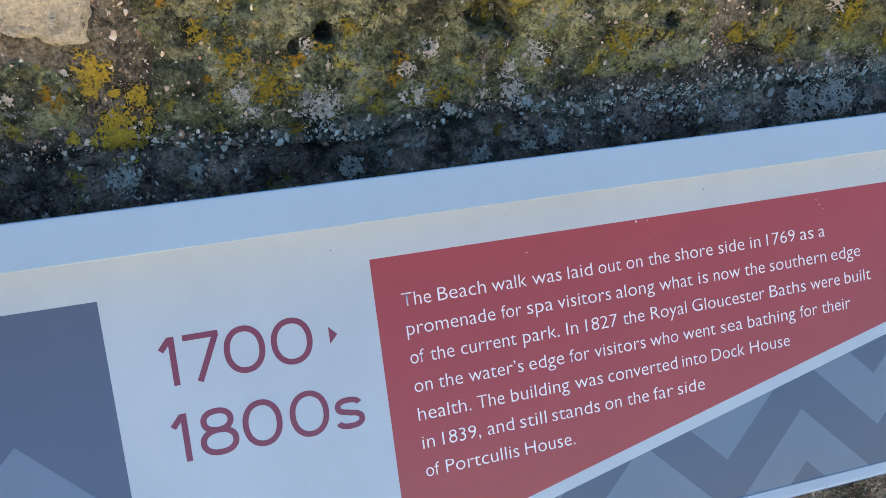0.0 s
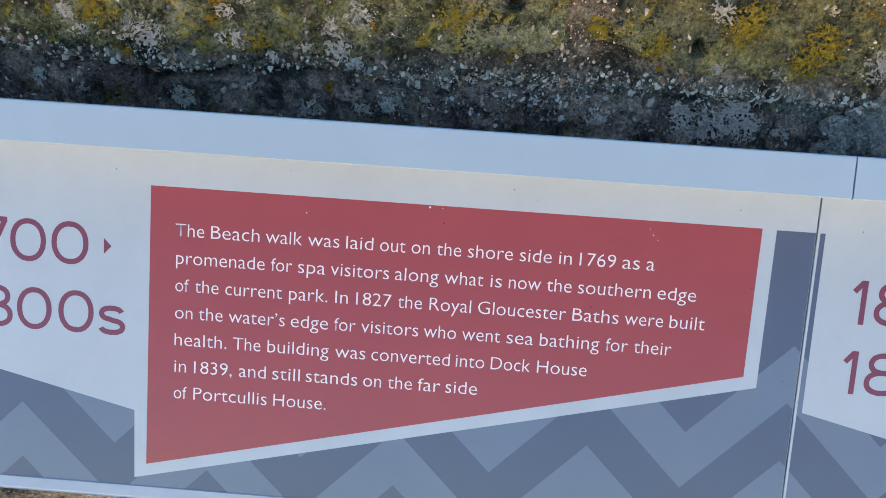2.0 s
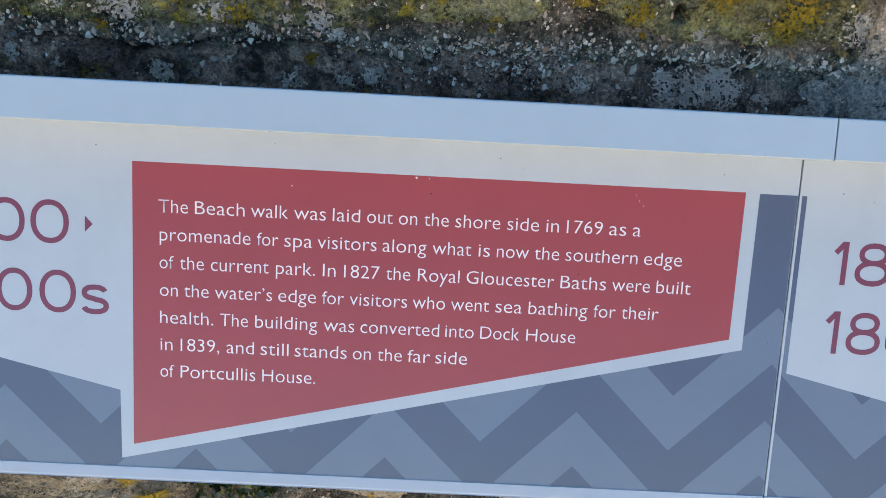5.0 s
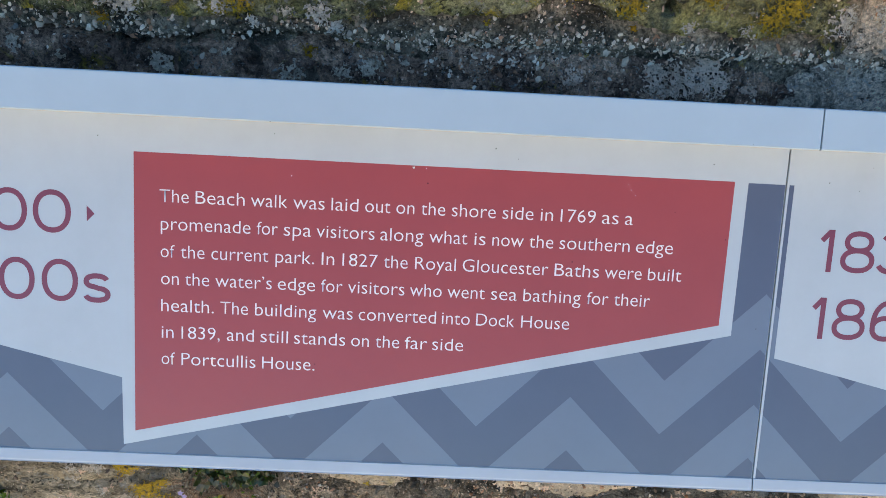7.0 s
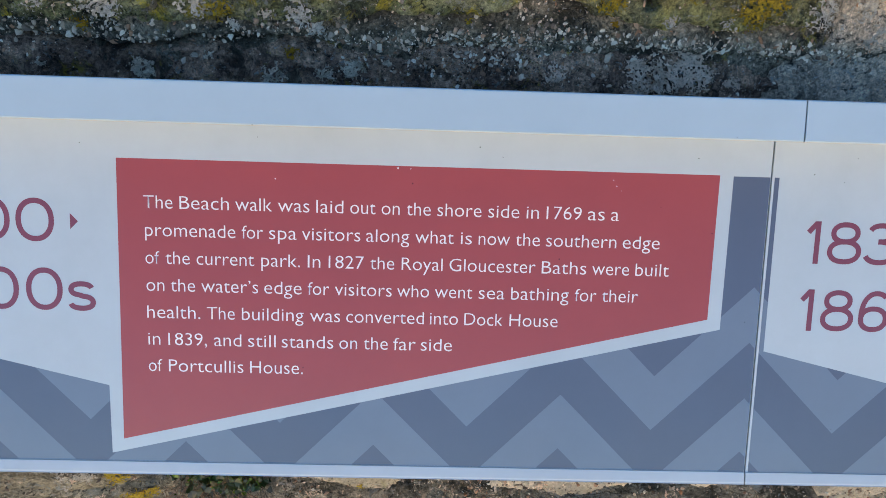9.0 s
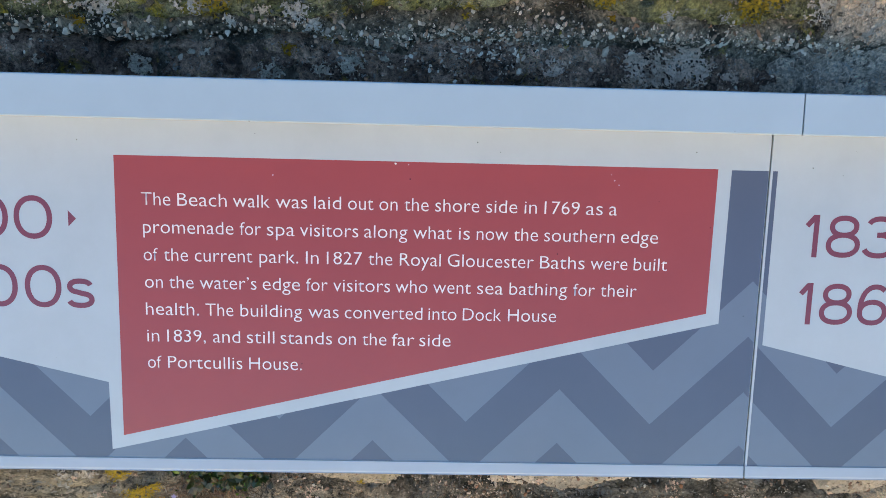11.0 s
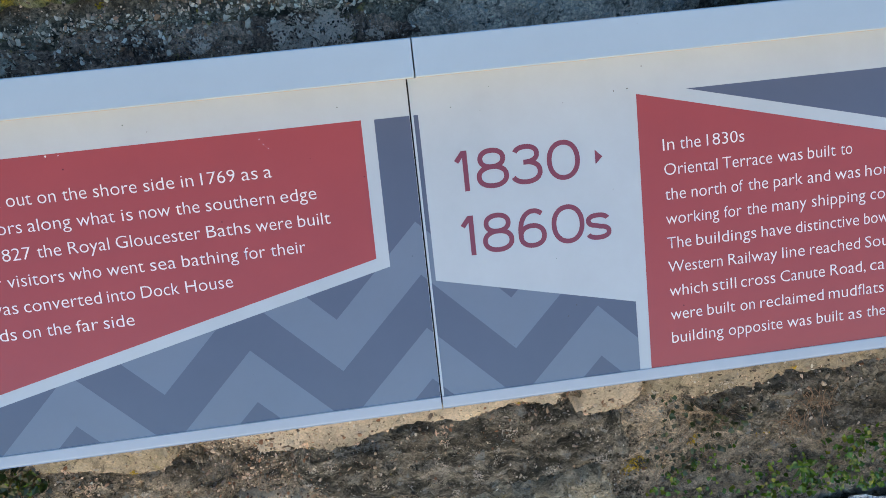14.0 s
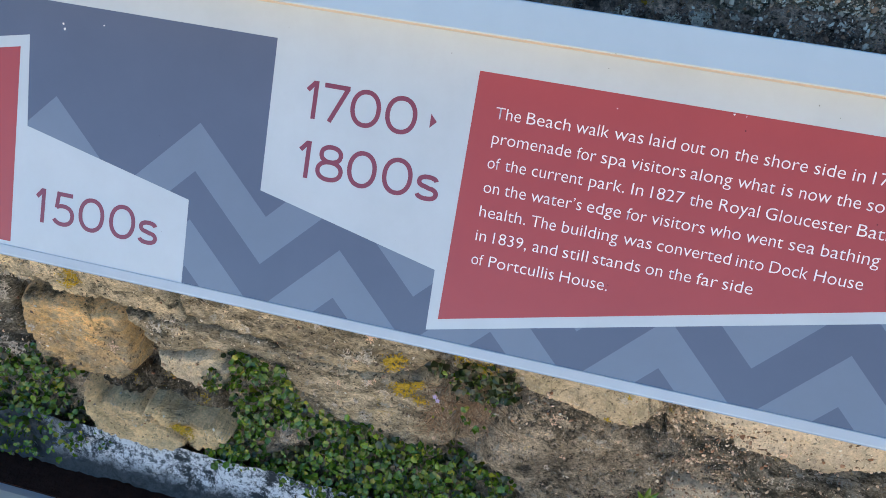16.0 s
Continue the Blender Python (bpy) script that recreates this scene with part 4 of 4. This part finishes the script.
n = 100
for parent, material, places in (
        (UP, L_BLUE, [(-0.180, 0.055, 0.0116), (-0.123, 0.053, 0.007), (0.005, 0.039, 0.0096), (0.068, 0.056, 0.004), (0.055, 0.055, 0.0035), (-0.081, 0.045, 0.005), (-0.241, 0.029, 0.005), (-0.211, 0.040, 0.0035), (0.124, 0.039, 0.0096)]),
        (UP, L_BLUE, [(0.171, 0.041, 0.0075), (0.197, 0.047, 0.0102), (0.097, 0.031, 0.003), (0.228, 0.055, 0.0045), (-0.249, 0.128, 0.0045), (-0.140, 0.096, 0.003), (-0.144, 0.126, 0.003)]),
        (UP, L_WHITE, [(-0.020, 0.101, 0.0144), (0.075, 0.141, 0.0075), (0.054, 0.125, 0.0071), (0.065, 0.101, 0.008), (-0.083, 0.118, 0.008), (-0.027, 0.153, 0.0064), (-0.076, 0.102, 0.0071), (0.171, 0.129, 0.0099), (0.152, 0.098, 0.0099)]),
        (UP, L_WHITE, [(0.165, 0.084, 0.0071), (0.214, 0.158, 0.004), (0.139, 0.163, 0.003), (0.146, 0.115, 0.0085), (0.474, 0.102, 0.006), (0.467, 0.154, 0.009), (0.527, 0.101, 0.006), (0.607, 0.112, 0.013), (0.645, 0.125, 0.012)]),
        (UP, L_GREY, [(0.381, 0.046, 0.009), (0.462, 0.045, 0.015), (0.490, 0.057, 0.019), (0.509, 0.053, 0.014), (0.451, 0.056, 0.010), (0.478, 0.046, 0.015), (0.542, 0.043, 0.0085)]),
        (UP, L_GOLD, [(-0.188, 0.147, 0.0115), (-0.192, 0.133, 0.009), (-0.156, 0.121, 0.0096), (-0.175, 0.125, 0.005), (-0.178, 0.102, 0.011), (-0.178, 0.087, 0.0145), (-0.154, 0.098, 0.0071), (-0.215, 0.062, 0.006), (-0.211, 0.094, 0.005)]),
        (UP, L_ORANGE, [(-0.219, 0.128, 0.0083), (0.044, 0.120, 0.005), (0.049, 0.137, 0.005), (-0.039, 0.083, 0.0064), (-0.037, 0.143, 0.0077), (0.141, 0.061, 0.006)]),
        (UP, L_YELLOW, [(-0.059, 0.125, 0.0128), (0.083, 0.101, 0.0096), (-0.013, 0.155, 0.008), (-0.107, 0.173, 0.0096), (-0.085, 0.149, 0.0112), (0.009, 0.165, 0.0064), (0.492, 0.141, 0.016), (0.543, 0.111, 0.013), (0.552, 0.128, 0.016)]),
        (UP, L_YELLOW, [(0.370, 0.130, 0.010), (0.250, 0.135, 0.012), (0.420, 0.120, 0.010)]),
        (LO, L_GOLD, [(-0.405, -0.668, 0.010), (-0.500, -0.622, 0.010), (-0.385, -0.630, 0.008), (-0.049, -0.465, 0.010), (-0.043, -0.495, 0.010), (-0.071, -0.418, 0.010), (0.010, -0.394, 0.010), (-0.545, -0.405, 0.016), (-0.395, -0.640, 0.014), (-0.418, -0.683, 0.018), (-0.440, -0.590, 0.010), (-0.530, -0.625, 0.012), (-0.081, -0.426, 0.013), (-0.07, -0.475, 0.016), (0.848, -0.623, 0.016), (1.032, -0.583, 0.012), (0.04, -0.40, 0.014)]),
        (LO, L_WHITE, [(-0.655, -0.43, 0.012), (-0.62, -0.425, 0.008), (-0.40, -0.455, 0.014), (-0.43, -0.47, 0.010), (-0.478, -0.665, 0.014), (-0.70, -0.60, 0.02), (0.40, -0.53, 0.008), (0.57, -0.53, 0.009), (0.62, -0.555, 0.008), (0.79, -0.56, 0.012), (-0.118, -0.424, 0.013), (-0.139, -0.430, 0.010), (0.721, -0.568, 0.010), (0.663, -0.476, 0.008), (0.20, -0.50, 0.007), (-0.145, -0.455, 0.005), (0.27, -0.53, 0.007), (-0.68, -0.47, 0.02), (0.184, -0.521, 0.007), (0.123, -0.478, 0.005), (-0.145, -0.469, 0.005), (-0.117, -0.481, 0.006), (0.66, -0.463, 0.009), (0.58, -0.485, 0.005)])):
    for x, z, r in places:
        lichen(parent, x, z, r * (1.0 if parent is LO else 1.1), material, n, lacy=0.15 if material in (L_GREY, L_BLUE) else 0.8)
        n += 5


for k in range(34):
    kind = (L_WHITE, L_YELLOW, L_WHITE, L_ORANGE, L_BLUE, L_YELLOW)[k % 6]
    lichen(UP, rng.uniform(-0.24, 0.66), rng.uniform(0.086, 0.20), rng.uniform(0.002, 0.006), kind, 500 + 7 * k)
for k in range(40):
    lichen(LO, rng.uniform(-0.75, 1.10), rng.uniform(-0.62, -0.38), rng.uniform(0.003, 0.009), (L_WHITE, L_GREY, L_WHITE, L_GOLD)[k % 4], 900 + 7 * k)

for k in range(48):
    lichen(LO, rng.uniform(0.36, 0.86), rng.uniform(-0.60, -0.45), rng.uniform(0.002, 0.0065), L_WHITE, 1300 + 7 * k)
for k in range(26):
    lichen(LO, rng.uniform(-0.30, 0.30), rng.uniform(-0.58, -0.40), rng.uniform(0.002, 0.005), (L_GREY, L_WHITE)[k % 2], 1700 + 7 * k)

MAP_X, MAP_Z = np.arange(-1.05, 1.35, 0.005), np.arange(-0.90, -0.32, 0.005) + BASE
LOW_MAP = wall_y(LO, *np.meshgrid(MAP_X, MAP_Z))


def low_y(x, z):
    """The lower wall's face, to the nearest 5 mm."""
    i = int(min(max((x - MAP_X[0]) / 0.005, 0), len(MAP_X) - 1))
    k = int(min(max((z - MAP_Z[0]) / 0.005, 0), len(MAP_Z) - 1))
    return float(LOW_MAP[k, i])


def pieces(name, parent, places, material, label, shape):
    """Many small loose shapes joined into one mesh."""
    verts, faces = [], []
    base_v, base_f = shape
    for m in places:
        o = len(verts)
        verts += [tuple(m @ v) for v in base_v]
        faces += [tuple(i + o for i in f) for f in base_f]
    me = bpy.data.meshes.new(name)
    me.from_pydata(verts, [], faces)
    me.materials.append(material)
    ob = new(name, me)
    ob.parent = parent
    return tagged(ob, label, kind="stuff")


bm = bmesh.new()
bmesh.ops.create_icosphere(bm, subdivisions=1, radius=1)
ICO = ([v.co.copy() * random.uniform(0.5, 1.25) for v in bm.verts], [[v.index for v in f.verts] for f in bm.faces])
bm.free()


def pebbles(parent, count, x0, x1, z0, z1, weight, small, big, sink=0.45):
    x, z = rng.uniform(x0, x1, count * 6), rng.uniform(z0, z1, count * 6)
    w = weight(x, z)
    pick = np.nonzero(rng.uniform(0, 1, len(x)) < w)[0][:count]
    x, z = x[pick], z[pick] + BASE
    y = wall_y(parent, x, z)
    out = []
    for a, b, c in zip(x, y, z):
        r = small + (big - small) * random.random() ** 4.5
        turn = Euler([random.uniform(0, 6.3) for _ in range(3)]).to_matrix().to_4x4()
        out.append(Matrix.Translation((a, b + sink * r - 0.0005, c)) @ turn @ Matrix.Diagonal((r * random.uniform(0.9, 1.5), r * random.uniform(0.4, 0.8), r * random.uniform(0.6, 1.0), 1)))
    return out


def near(z, c, w):
    return np.exp(-((z - c) / w) ** 2)


joint = lambda x, z: np.clip(1.0 * near(z, lip_at(x) + 0.004, 0.0080) * (0.50 + 0.50 * np.clip((x - 0.1) / 0.2, 0, 1)) + 0.28 * near(x, 0.362, 0.018) * (z > 0.07)
                             + 0.22 * near(x, -0.168, 0.016) + 0.75 * near(z, 0.058, 0.014) * near(x, 0.33, 0.10) + 0.004, 0, 1)
pieces("pebble_bed", UP, pebbles(UP, 4200, -0.30, 0.66, 0.01, 0.20, joint, 0.0008, 0.0040), SHINGLE, "small pebbles bedded in mortar", ICO)
brown = lambda x, z: np.full(x.shape, 0.5)
pieces("pebble_bed", UP, pebbles(UP, 420, -0.28, 0.62, 0.03, 0.12, joint, 0.0018, 0.0052), SHINGLE, "larger pebbles bedded in mortar", ICO)
pieces("pebble_bed", UP, pebbles(UP, 260, 0.60, 1.10, 0.0, 0.16, brown, 0.0007, 0.003), SHINGLE, "small pebbles bedded in stone", ICO)
low = lambda x, z: np.clip(0.10 + 1.2 * near(x, 0.335, 0.075) * (z < -0.40) + 0.5 * near(z, -0.452, 0.02) * (x > 0.05) + 0.3 * fbm(x, z, 9, 77), 0, 1)
patch = lambda x, z: np.clip(near(x, 0.335, 0.06) + 0.4 * near(x, 0.14, 0.05) * near(z, -0.48, 0.03) + 0.01, 0, 1)
pieces("pebble_bed", LO, pebbles(LO, 1300, 0.05, 0.46, -0.60, -0.415, patch, 0.0010, 0.0036), SHINGLE, "warm shingle bedded in crumbling mortar", ICO)
pieces("pebble_bed", LO, pebbles(LO, 6000, -0.80, 1.20, -0.72, -0.36, low, 0.0009, 0.0046), PEBBLE, "small pebbles bedded in mortar", ICO)


for parent, count, x0, x1, z0, z1 in ((LO, 3000, -0.75, 1.20, -0.70, -0.38), (UP, 1500, -0.28, 0.70, 0.02, 0.20)):
    clusters = lambda x, z: np.clip(0.3 + 1.6 * fbm(x, z, 14, 78), 0.02, 1)
    pieces("grit_bed", parent, pebbles(parent, count, x0, x1, z0, z1, clusters, 0.0006, 0.0032), GRITS if parent is LO else SHINGLE, "pale grit showing in the weathered face", ICO)


# ---- plants ----
def leaf_shape(lobes, depth):
    """A small cupped leaf with rounded lobes, its stalk at the origin, about 1 long."""
    pts = [(0.0, 0.0)]
    k = lobes * 2 + 1
    for i in range(k):
        a = radians(-150 + 300 * i / (k - 1))
        r = 0.55 * (1.0 if i % 2 else 1.0 - depth) * (1.12 if abs(a) < 0.3 else 1.0)
        pts.append((0.5 * r * 0 + r * math.sin(a), 0.45 + r * math.cos(a)))
    vs = [Vector((x, y, 0.16 * abs(x) - 0.22 * (y - 0.4) ** 2)) for x, y in pts] + [Vector((0, 0.45, -0.03))]
    c = len(vs) - 1
    return vs, [(c, i, i + 1) for i in range(0, c - 1)] + [(c, c - 1, 0)]


BARE = [(-0.301, -0.686), (-0.253, -0.641), (-0.204, -0.641), (-0.206, -0.679), (-0.26, -0.729), (-0.315, -0.761)]


def in_region(poly, count):
    x0, x1 = min(p[0] for p in poly), max(p[0] for p in poly)
    z0, z1 = min(p[1] for p in poly), max(p[1] for p in poly)
    x, z = rng.uniform(x0, x1, count * 5), rng.uniform(z0, z1, count * 5)
    d = inside(x + 0.02 * fbm(x, z, 20, 90), z + 0.02 * fbm(x, z, 20, 91), poly)
    bare = inside(x + 0.02 * fbm(x, z, 30, 92), z, BARE) > 0.002
    ok = np.nonzero((d > -0.006) & ~bare & (fbm(x, z, 16, 95) > -0.22 - 5 * np.clip(d, 0, 0.05)))[0][:count]
    return x[ok], z[ok], np.clip(d[ok], 0, 0.05)


def foliage(plant, poly, count, small, big, material, shape, thick=0.042, name="leafage"):
    x, z, d = in_region(poly, count)
    y = wall_y(LO, x, z + BASE) - 0.032 * np.clip((-0.765 - z) / 0.04, 0, 1)
    out = []
    for a, b, c, e in zip(x, y, z, d):
        s = random.uniform(small, big)
        off = 0.003 + random.random() * min(thick, 0.006 + e * 1.2)
        turn = Euler((radians(random.gauss(48, 36)), radians(random.gauss(0, 36)), radians(random.gauss(0, 40)))).to_matrix().to_4x4()
        spin = Matrix.Rotation(random.uniform(0, 6.28), 4, "Z")
        out.append(Matrix.Translation((a, b - off, c + BASE)) @ turn @ spin @ Matrix.Diagonal((s, s, s, 1)))
    return pieces(name, plant, out, material, "", shape)


def stems(plant, count, poly, length, radius, droop, material=STEM, name="stem_tangle", bush=0.025):
    """Thin wiry stems that trail over the wall."""
    verts, faces = [], []
    x, z, _ = in_region(poly, count)
    y = wall_y(LO, x, z + BASE)
    for a, b, c in zip(x, y, z):
        p = Vector((a, b - random.uniform(0, 0.006), c + BASE))
        d = Vector((random.gauss(0, 1), -abs(random.gauss(0, 0.35)), random.gauss(-droop, 0.6))).normalized()
        n, L = 9, length * random.uniform(0.5, 1.4)
        first = len(verts)
        for i in range(n):
            side = d.orthogonal().normalized()
            up = d.cross(side)
            for k in range(3):
                q = 2.094 * k
                verts.append(tuple(p + (side * math.cos(q) + up * math.sin(q)) * radius * (1 - 0.6 * i / n)))
            p = p + d * L / n
            d = (d + Vector((random.gauss(0, 0.35), random.gauss(0.03, 0.2), random.gauss(-0.12 * droop, 0.3)))).normalized()
            wy = low_y(p.x, p.z)
            p.y = min(max(p.y, wy - bush), wy - 0.001)
        for i in range(n - 1):
            for k in range(3):
                o = first + 3 * i
                faces.append((o + k, o + (k + 1) % 3, o + 3 + (k + 1) % 3, o + 3 + k))
    me = bpy.data.meshes.new(name)
    me.from_pydata(verts, [], faces)
    me.materials.append(material)
    ob = new(name, me)
    ob.parent = plant
    return tagged(ob, kind="stuff")


LEAF_A, LEAF_B = leaf_shape(5, 0.22), leaf_shape(3, 0.30)
GROUP = "plants in the wall"
I4 = Matrix.Identity(4)
ivy_mid = [(-0.350, -0.520), (-0.310, -0.484), (-0.275, -0.480), (-0.242, -0.501), (-0.217, -0.550), (-0.201, -0.578), (-0.154, -0.587), (-0.107, -0.579), (-0.061, -0.601), (-0.006, -0.594), (0.04, -0.615), (0.10, -0.66), (0.10, -0.79),
           (-0.20, -0.80), (-0.264, -0.781), (-0.318, -0.782), (-0.399, -0.783), (-0.422, -0.751), (-0.341, -0.691), (-0.347, -0.638), (-0.349, -0.560)]
plant = thing("creeping_plant", I4, "dense green creeping plant with small lobed leaves", "plant", GROUP)
foliage(plant, ivy_mid, 2300, 0.0045, 0.0125, LEAF, LEAF_A)
# Dark leaves behind the green ones colour in the shade of the gaps.
foliage(plant, ivy_mid, 1100, 0.006, 0.013, DARK_SHADE_LEAF, LEAF_A, 0.012, "gap_shade_leafage")
stems(plant, 60, ivy_mid, 0.05, 0.0006, 0.4)
ivy_left = [(-1.02, -0.54), (-0.72, -0.56), (-0.655, -0.59), (-0.605, -0.63), (-0.615, -0.70), (-0.59, -0.765), (-0.57, -0.790), (-0.64, -0.835), (-0.70, -0.862), (-1.02, -0.93)]
plant = thing("creeping_plant", I4, "green creeping plant hanging to the whitewashed wall foot", "plant", GROUP)
foliage(plant, ivy_left, 1800, 0.0045, 0.0125, LEAF, LEAF_A)
# Dark backing leaves again, their colour standing for shade in the gaps.
foliage(plant, ivy_left, 800, 0.006, 0.013, DARK_SHADE_LEAF, LEAF_A, 0.012, "gap_shade_leafage")
stems(plant, 40, ivy_left, 0.05, 0.0006, 0.4)
clump = [(-0.035, -0.395), (0.07, -0.40), (0.09, -0.46), (0.06, -0.49), (0.05, -0.56), (0.0, -0.56), (-0.03, -0.50), (-0.01, -0.46)]
plant = thing("creeping_plant", I4, "dark tuft with dry brown stems and a lilac flower", "plant", GROUP)
foliage(plant, clump[:4] + [(0.045, -0.50), (0.0, -0.45), (-0.02, -0.44)], 260, 0.005, 0.012, DARK_SHADE_LEAF, LEAF_B)
foliage(plant, clump, 70, 0.004, 0.010, LEAF, LEAF_B)
stems(plant, 190, [(-0.016, -0.470), (0.046, -0.445), (0.049, -0.510), (0.026, -0.550), (-0.018, -0.555), (-0.026, -0.515)], 0.065, 0.0005, 0.8, bush=0.026)
x, z = np.array([-0.022, -0.018]), np.array([-0.470, -0.476])
flower = []
for a, b, c in zip(x, wall_y(LO, x, z + BASE), z + BASE):
    for k in range(5):
        flower.append(Matrix.Translation((a, b - 0.016, c)) @ Matrix.Rotation(radians(70), 4, "X") @ Matrix.Rotation(radians(72 * k), 4, "Z") @ Matrix.Diagonal((0.003, 0.0038, 0.004, 1)))
pieces("flower", plant, flower, PETAL, "small lilac flower", LEAF_B)
right = [(0.84, -0.440), (0.90, -0.455), (1.0, -0.475), (0.96, -0.53), (1.0, -0.60), (0.92, -0.66), (0.86, -0.60), (0.88, -0.52)]
plant = thing("creeping_plant", I4, "sparse plant with dry roots hanging from a crack", "plant", GROUP)
foliage(plant, right, 130, 0.005, 0.010, DARK_SHADE_LEAF, LEAF_B, 0.014)
foliage(plant, [(0.90, -0.63), (1.03, -0.61), (1.05, -0.72), (0.88, -0.72)], 110, 0.004, 0.010, LEAF, LEAF_B, 0.014)
stems(plant, 60, right, 0.05, 0.0005, 0.8)
stems(plant, 60, [(1.06, -0.46), (1.10, -0.47), (1.06, -0.60), (1.02, -0.60)], 0.045, 0.0005, 1.0)
weed = [(1.07, -0.62), (1.25, -0.56), (1.3, -0.74), (1.05, -0.74)]
plant = thing("creeping_plant", I4, "fresh green weeds low on the rubble wall", "plant", GROUP)
foliage(plant, weed, 420, 0.005, 0.011, LEAF, LEAF_B)
foliage(plant, [(0.10, -0.70), (0.45, -0.655), (0.62, -0.66), (0.80, -0.66), (0.80, -0.76), (0.10, -0.78)], 420, 0.006, 0.014, LEAF, LEAF_A, 0.016)
long_leaf = ([Vector(p) for p in ((0, 0, 0), (0.12, 0.3, 0.04), (0.13, 0.6, 0.06), (0, 1.0, -0.05), (-0.13, 0.6, 0.06), (-0.12, 0.3, 0.04), (0, 0.5, 0.0))], [(6, i, (i + 1) % 6) for i in range(6)])
for cx, cz in ((1.110, -0.672), (0.275, -0.598)):
    plant = thing("rosette_weed", I4, "bright green rosette weed with pointed leaves", "plant", GROUP)
    cy = low_y(cx, cz + BASE)
    for k in range(9):
        m = Matrix.Translation((cx, cy - 0.008, cz + BASE)) @ Matrix.Rotation(radians(65), 4, "X") @ Matrix.Rotation(radians(40 * k + random.uniform(-9, 9)), 4, "Z") @ Matrix.Rotation(radians(random.uniform(5, 35)), 4, "X")
        ob = pieces("leaf", plant, [m @ Matrix.Diagonal((0.026, 0.026, 0.026, 1)) ], LEAF, "", long_leaf)


# specks of bird lime and grit on the sign
def specks(places, material, label):
    for u, v, r in places:
        speck = thing("dirt_speck", SIGN, label, "dirt", "specks on the sign")
        bm = bmesh.new()
        ringv = [bm.verts.new((u + r * (0.7 + 0.5 * random.random()) * math.cos(a), -0.0007, v + r * (0.7 + 0.5 * random.random()) * math.sin(a))) for a in np.linspace(0, 5.6, 9)]
        mid = bm.verts.new((u, -0.0007 - r * 0.3, v))
        for i in range(9):
            bm.faces.new((mid, ringv[i], ringv[(i + 1) % 9]))
        bmesh.ops.recalc_face_normals(bm, faces=bm.faces)
        part("speck", bm, material, speck)


specks([(0.240, -0.0018, 0.0010), (0.251, -0.0022, 0.0005), (0.430, -0.012, 0.0005), (0.434, -0.016, 0.0004), (0.135, -0.014, 0.0006), (0.427, -0.007, 0.0004), (-0.447, -0.022, 0.0012), (-0.40, -0.017, 0.0008), (-0.445, -0.027, 0.0016)],
       LETTER, "tiny pale fleck of dried bird lime on the panel")
GRIT = Mat("dark_grit", 0.9).colour((0.05, 0.045, 0.04)).m
specks([(0.603, 0.003, 0.0006), (0.630, -0.003, 0.0004), (0.708, -0.004, 0.0004), (0.757, 0.002, 0.0006), (0.770, 0.003, 0.0007), (0.785, 0.022, 0.0006), (0.640, 0.018, 0.0004), (0.706, -0.198, 0.0006), (0.697, -0.208, 0.0006), (0.69, -0.15, 0.0004), (0.75, -0.09, 0.0004), (0.31, 0.018, 0.0006), (0.33, 0.010, 0.0004), (0.50, 0.014, 0.0006), (0.12, 0.021, 0.0004), (-0.03, 0.012, 0.0005)],
       GRIT, "tiny dark fleck of grit on the panel")

# a dry, curled stalk on the upper wall
curl = thing("dried_stalk", I4, "thin pale curled dry stalk on the wall", "plant litter")
bm = bmesh.new()
prev = None
for i in range(15):
    a = radians(60 + 19 * i)
    x, z = -0.052 + 0.010 * math.cos(a) + 0.0006 * i, 0.092 + 0.012 * math.sin(a) + BASE
    y = float(wall_y(UP, np.array([x]), np.array([z]))[0]) - 0.0022
    rim = [bm.verts.new((x + 0.0005 * math.cos(k * 2.1 + a), y + 0.0005 * math.sin(k * 2.1), z + 0.0005 * math.sin(k * 2.1 + a))) for k in range(3)]
    if prev:
        for k in range(3):
            bm.faces.new((prev[k], prev[(k + 1) % 3], rim[(k + 1) % 3], rim[k]))
    prev = rim
part("stalk", bm, Mat("straw", 0.7).colour((0.45, 0.34, 0.16)).m, curl)
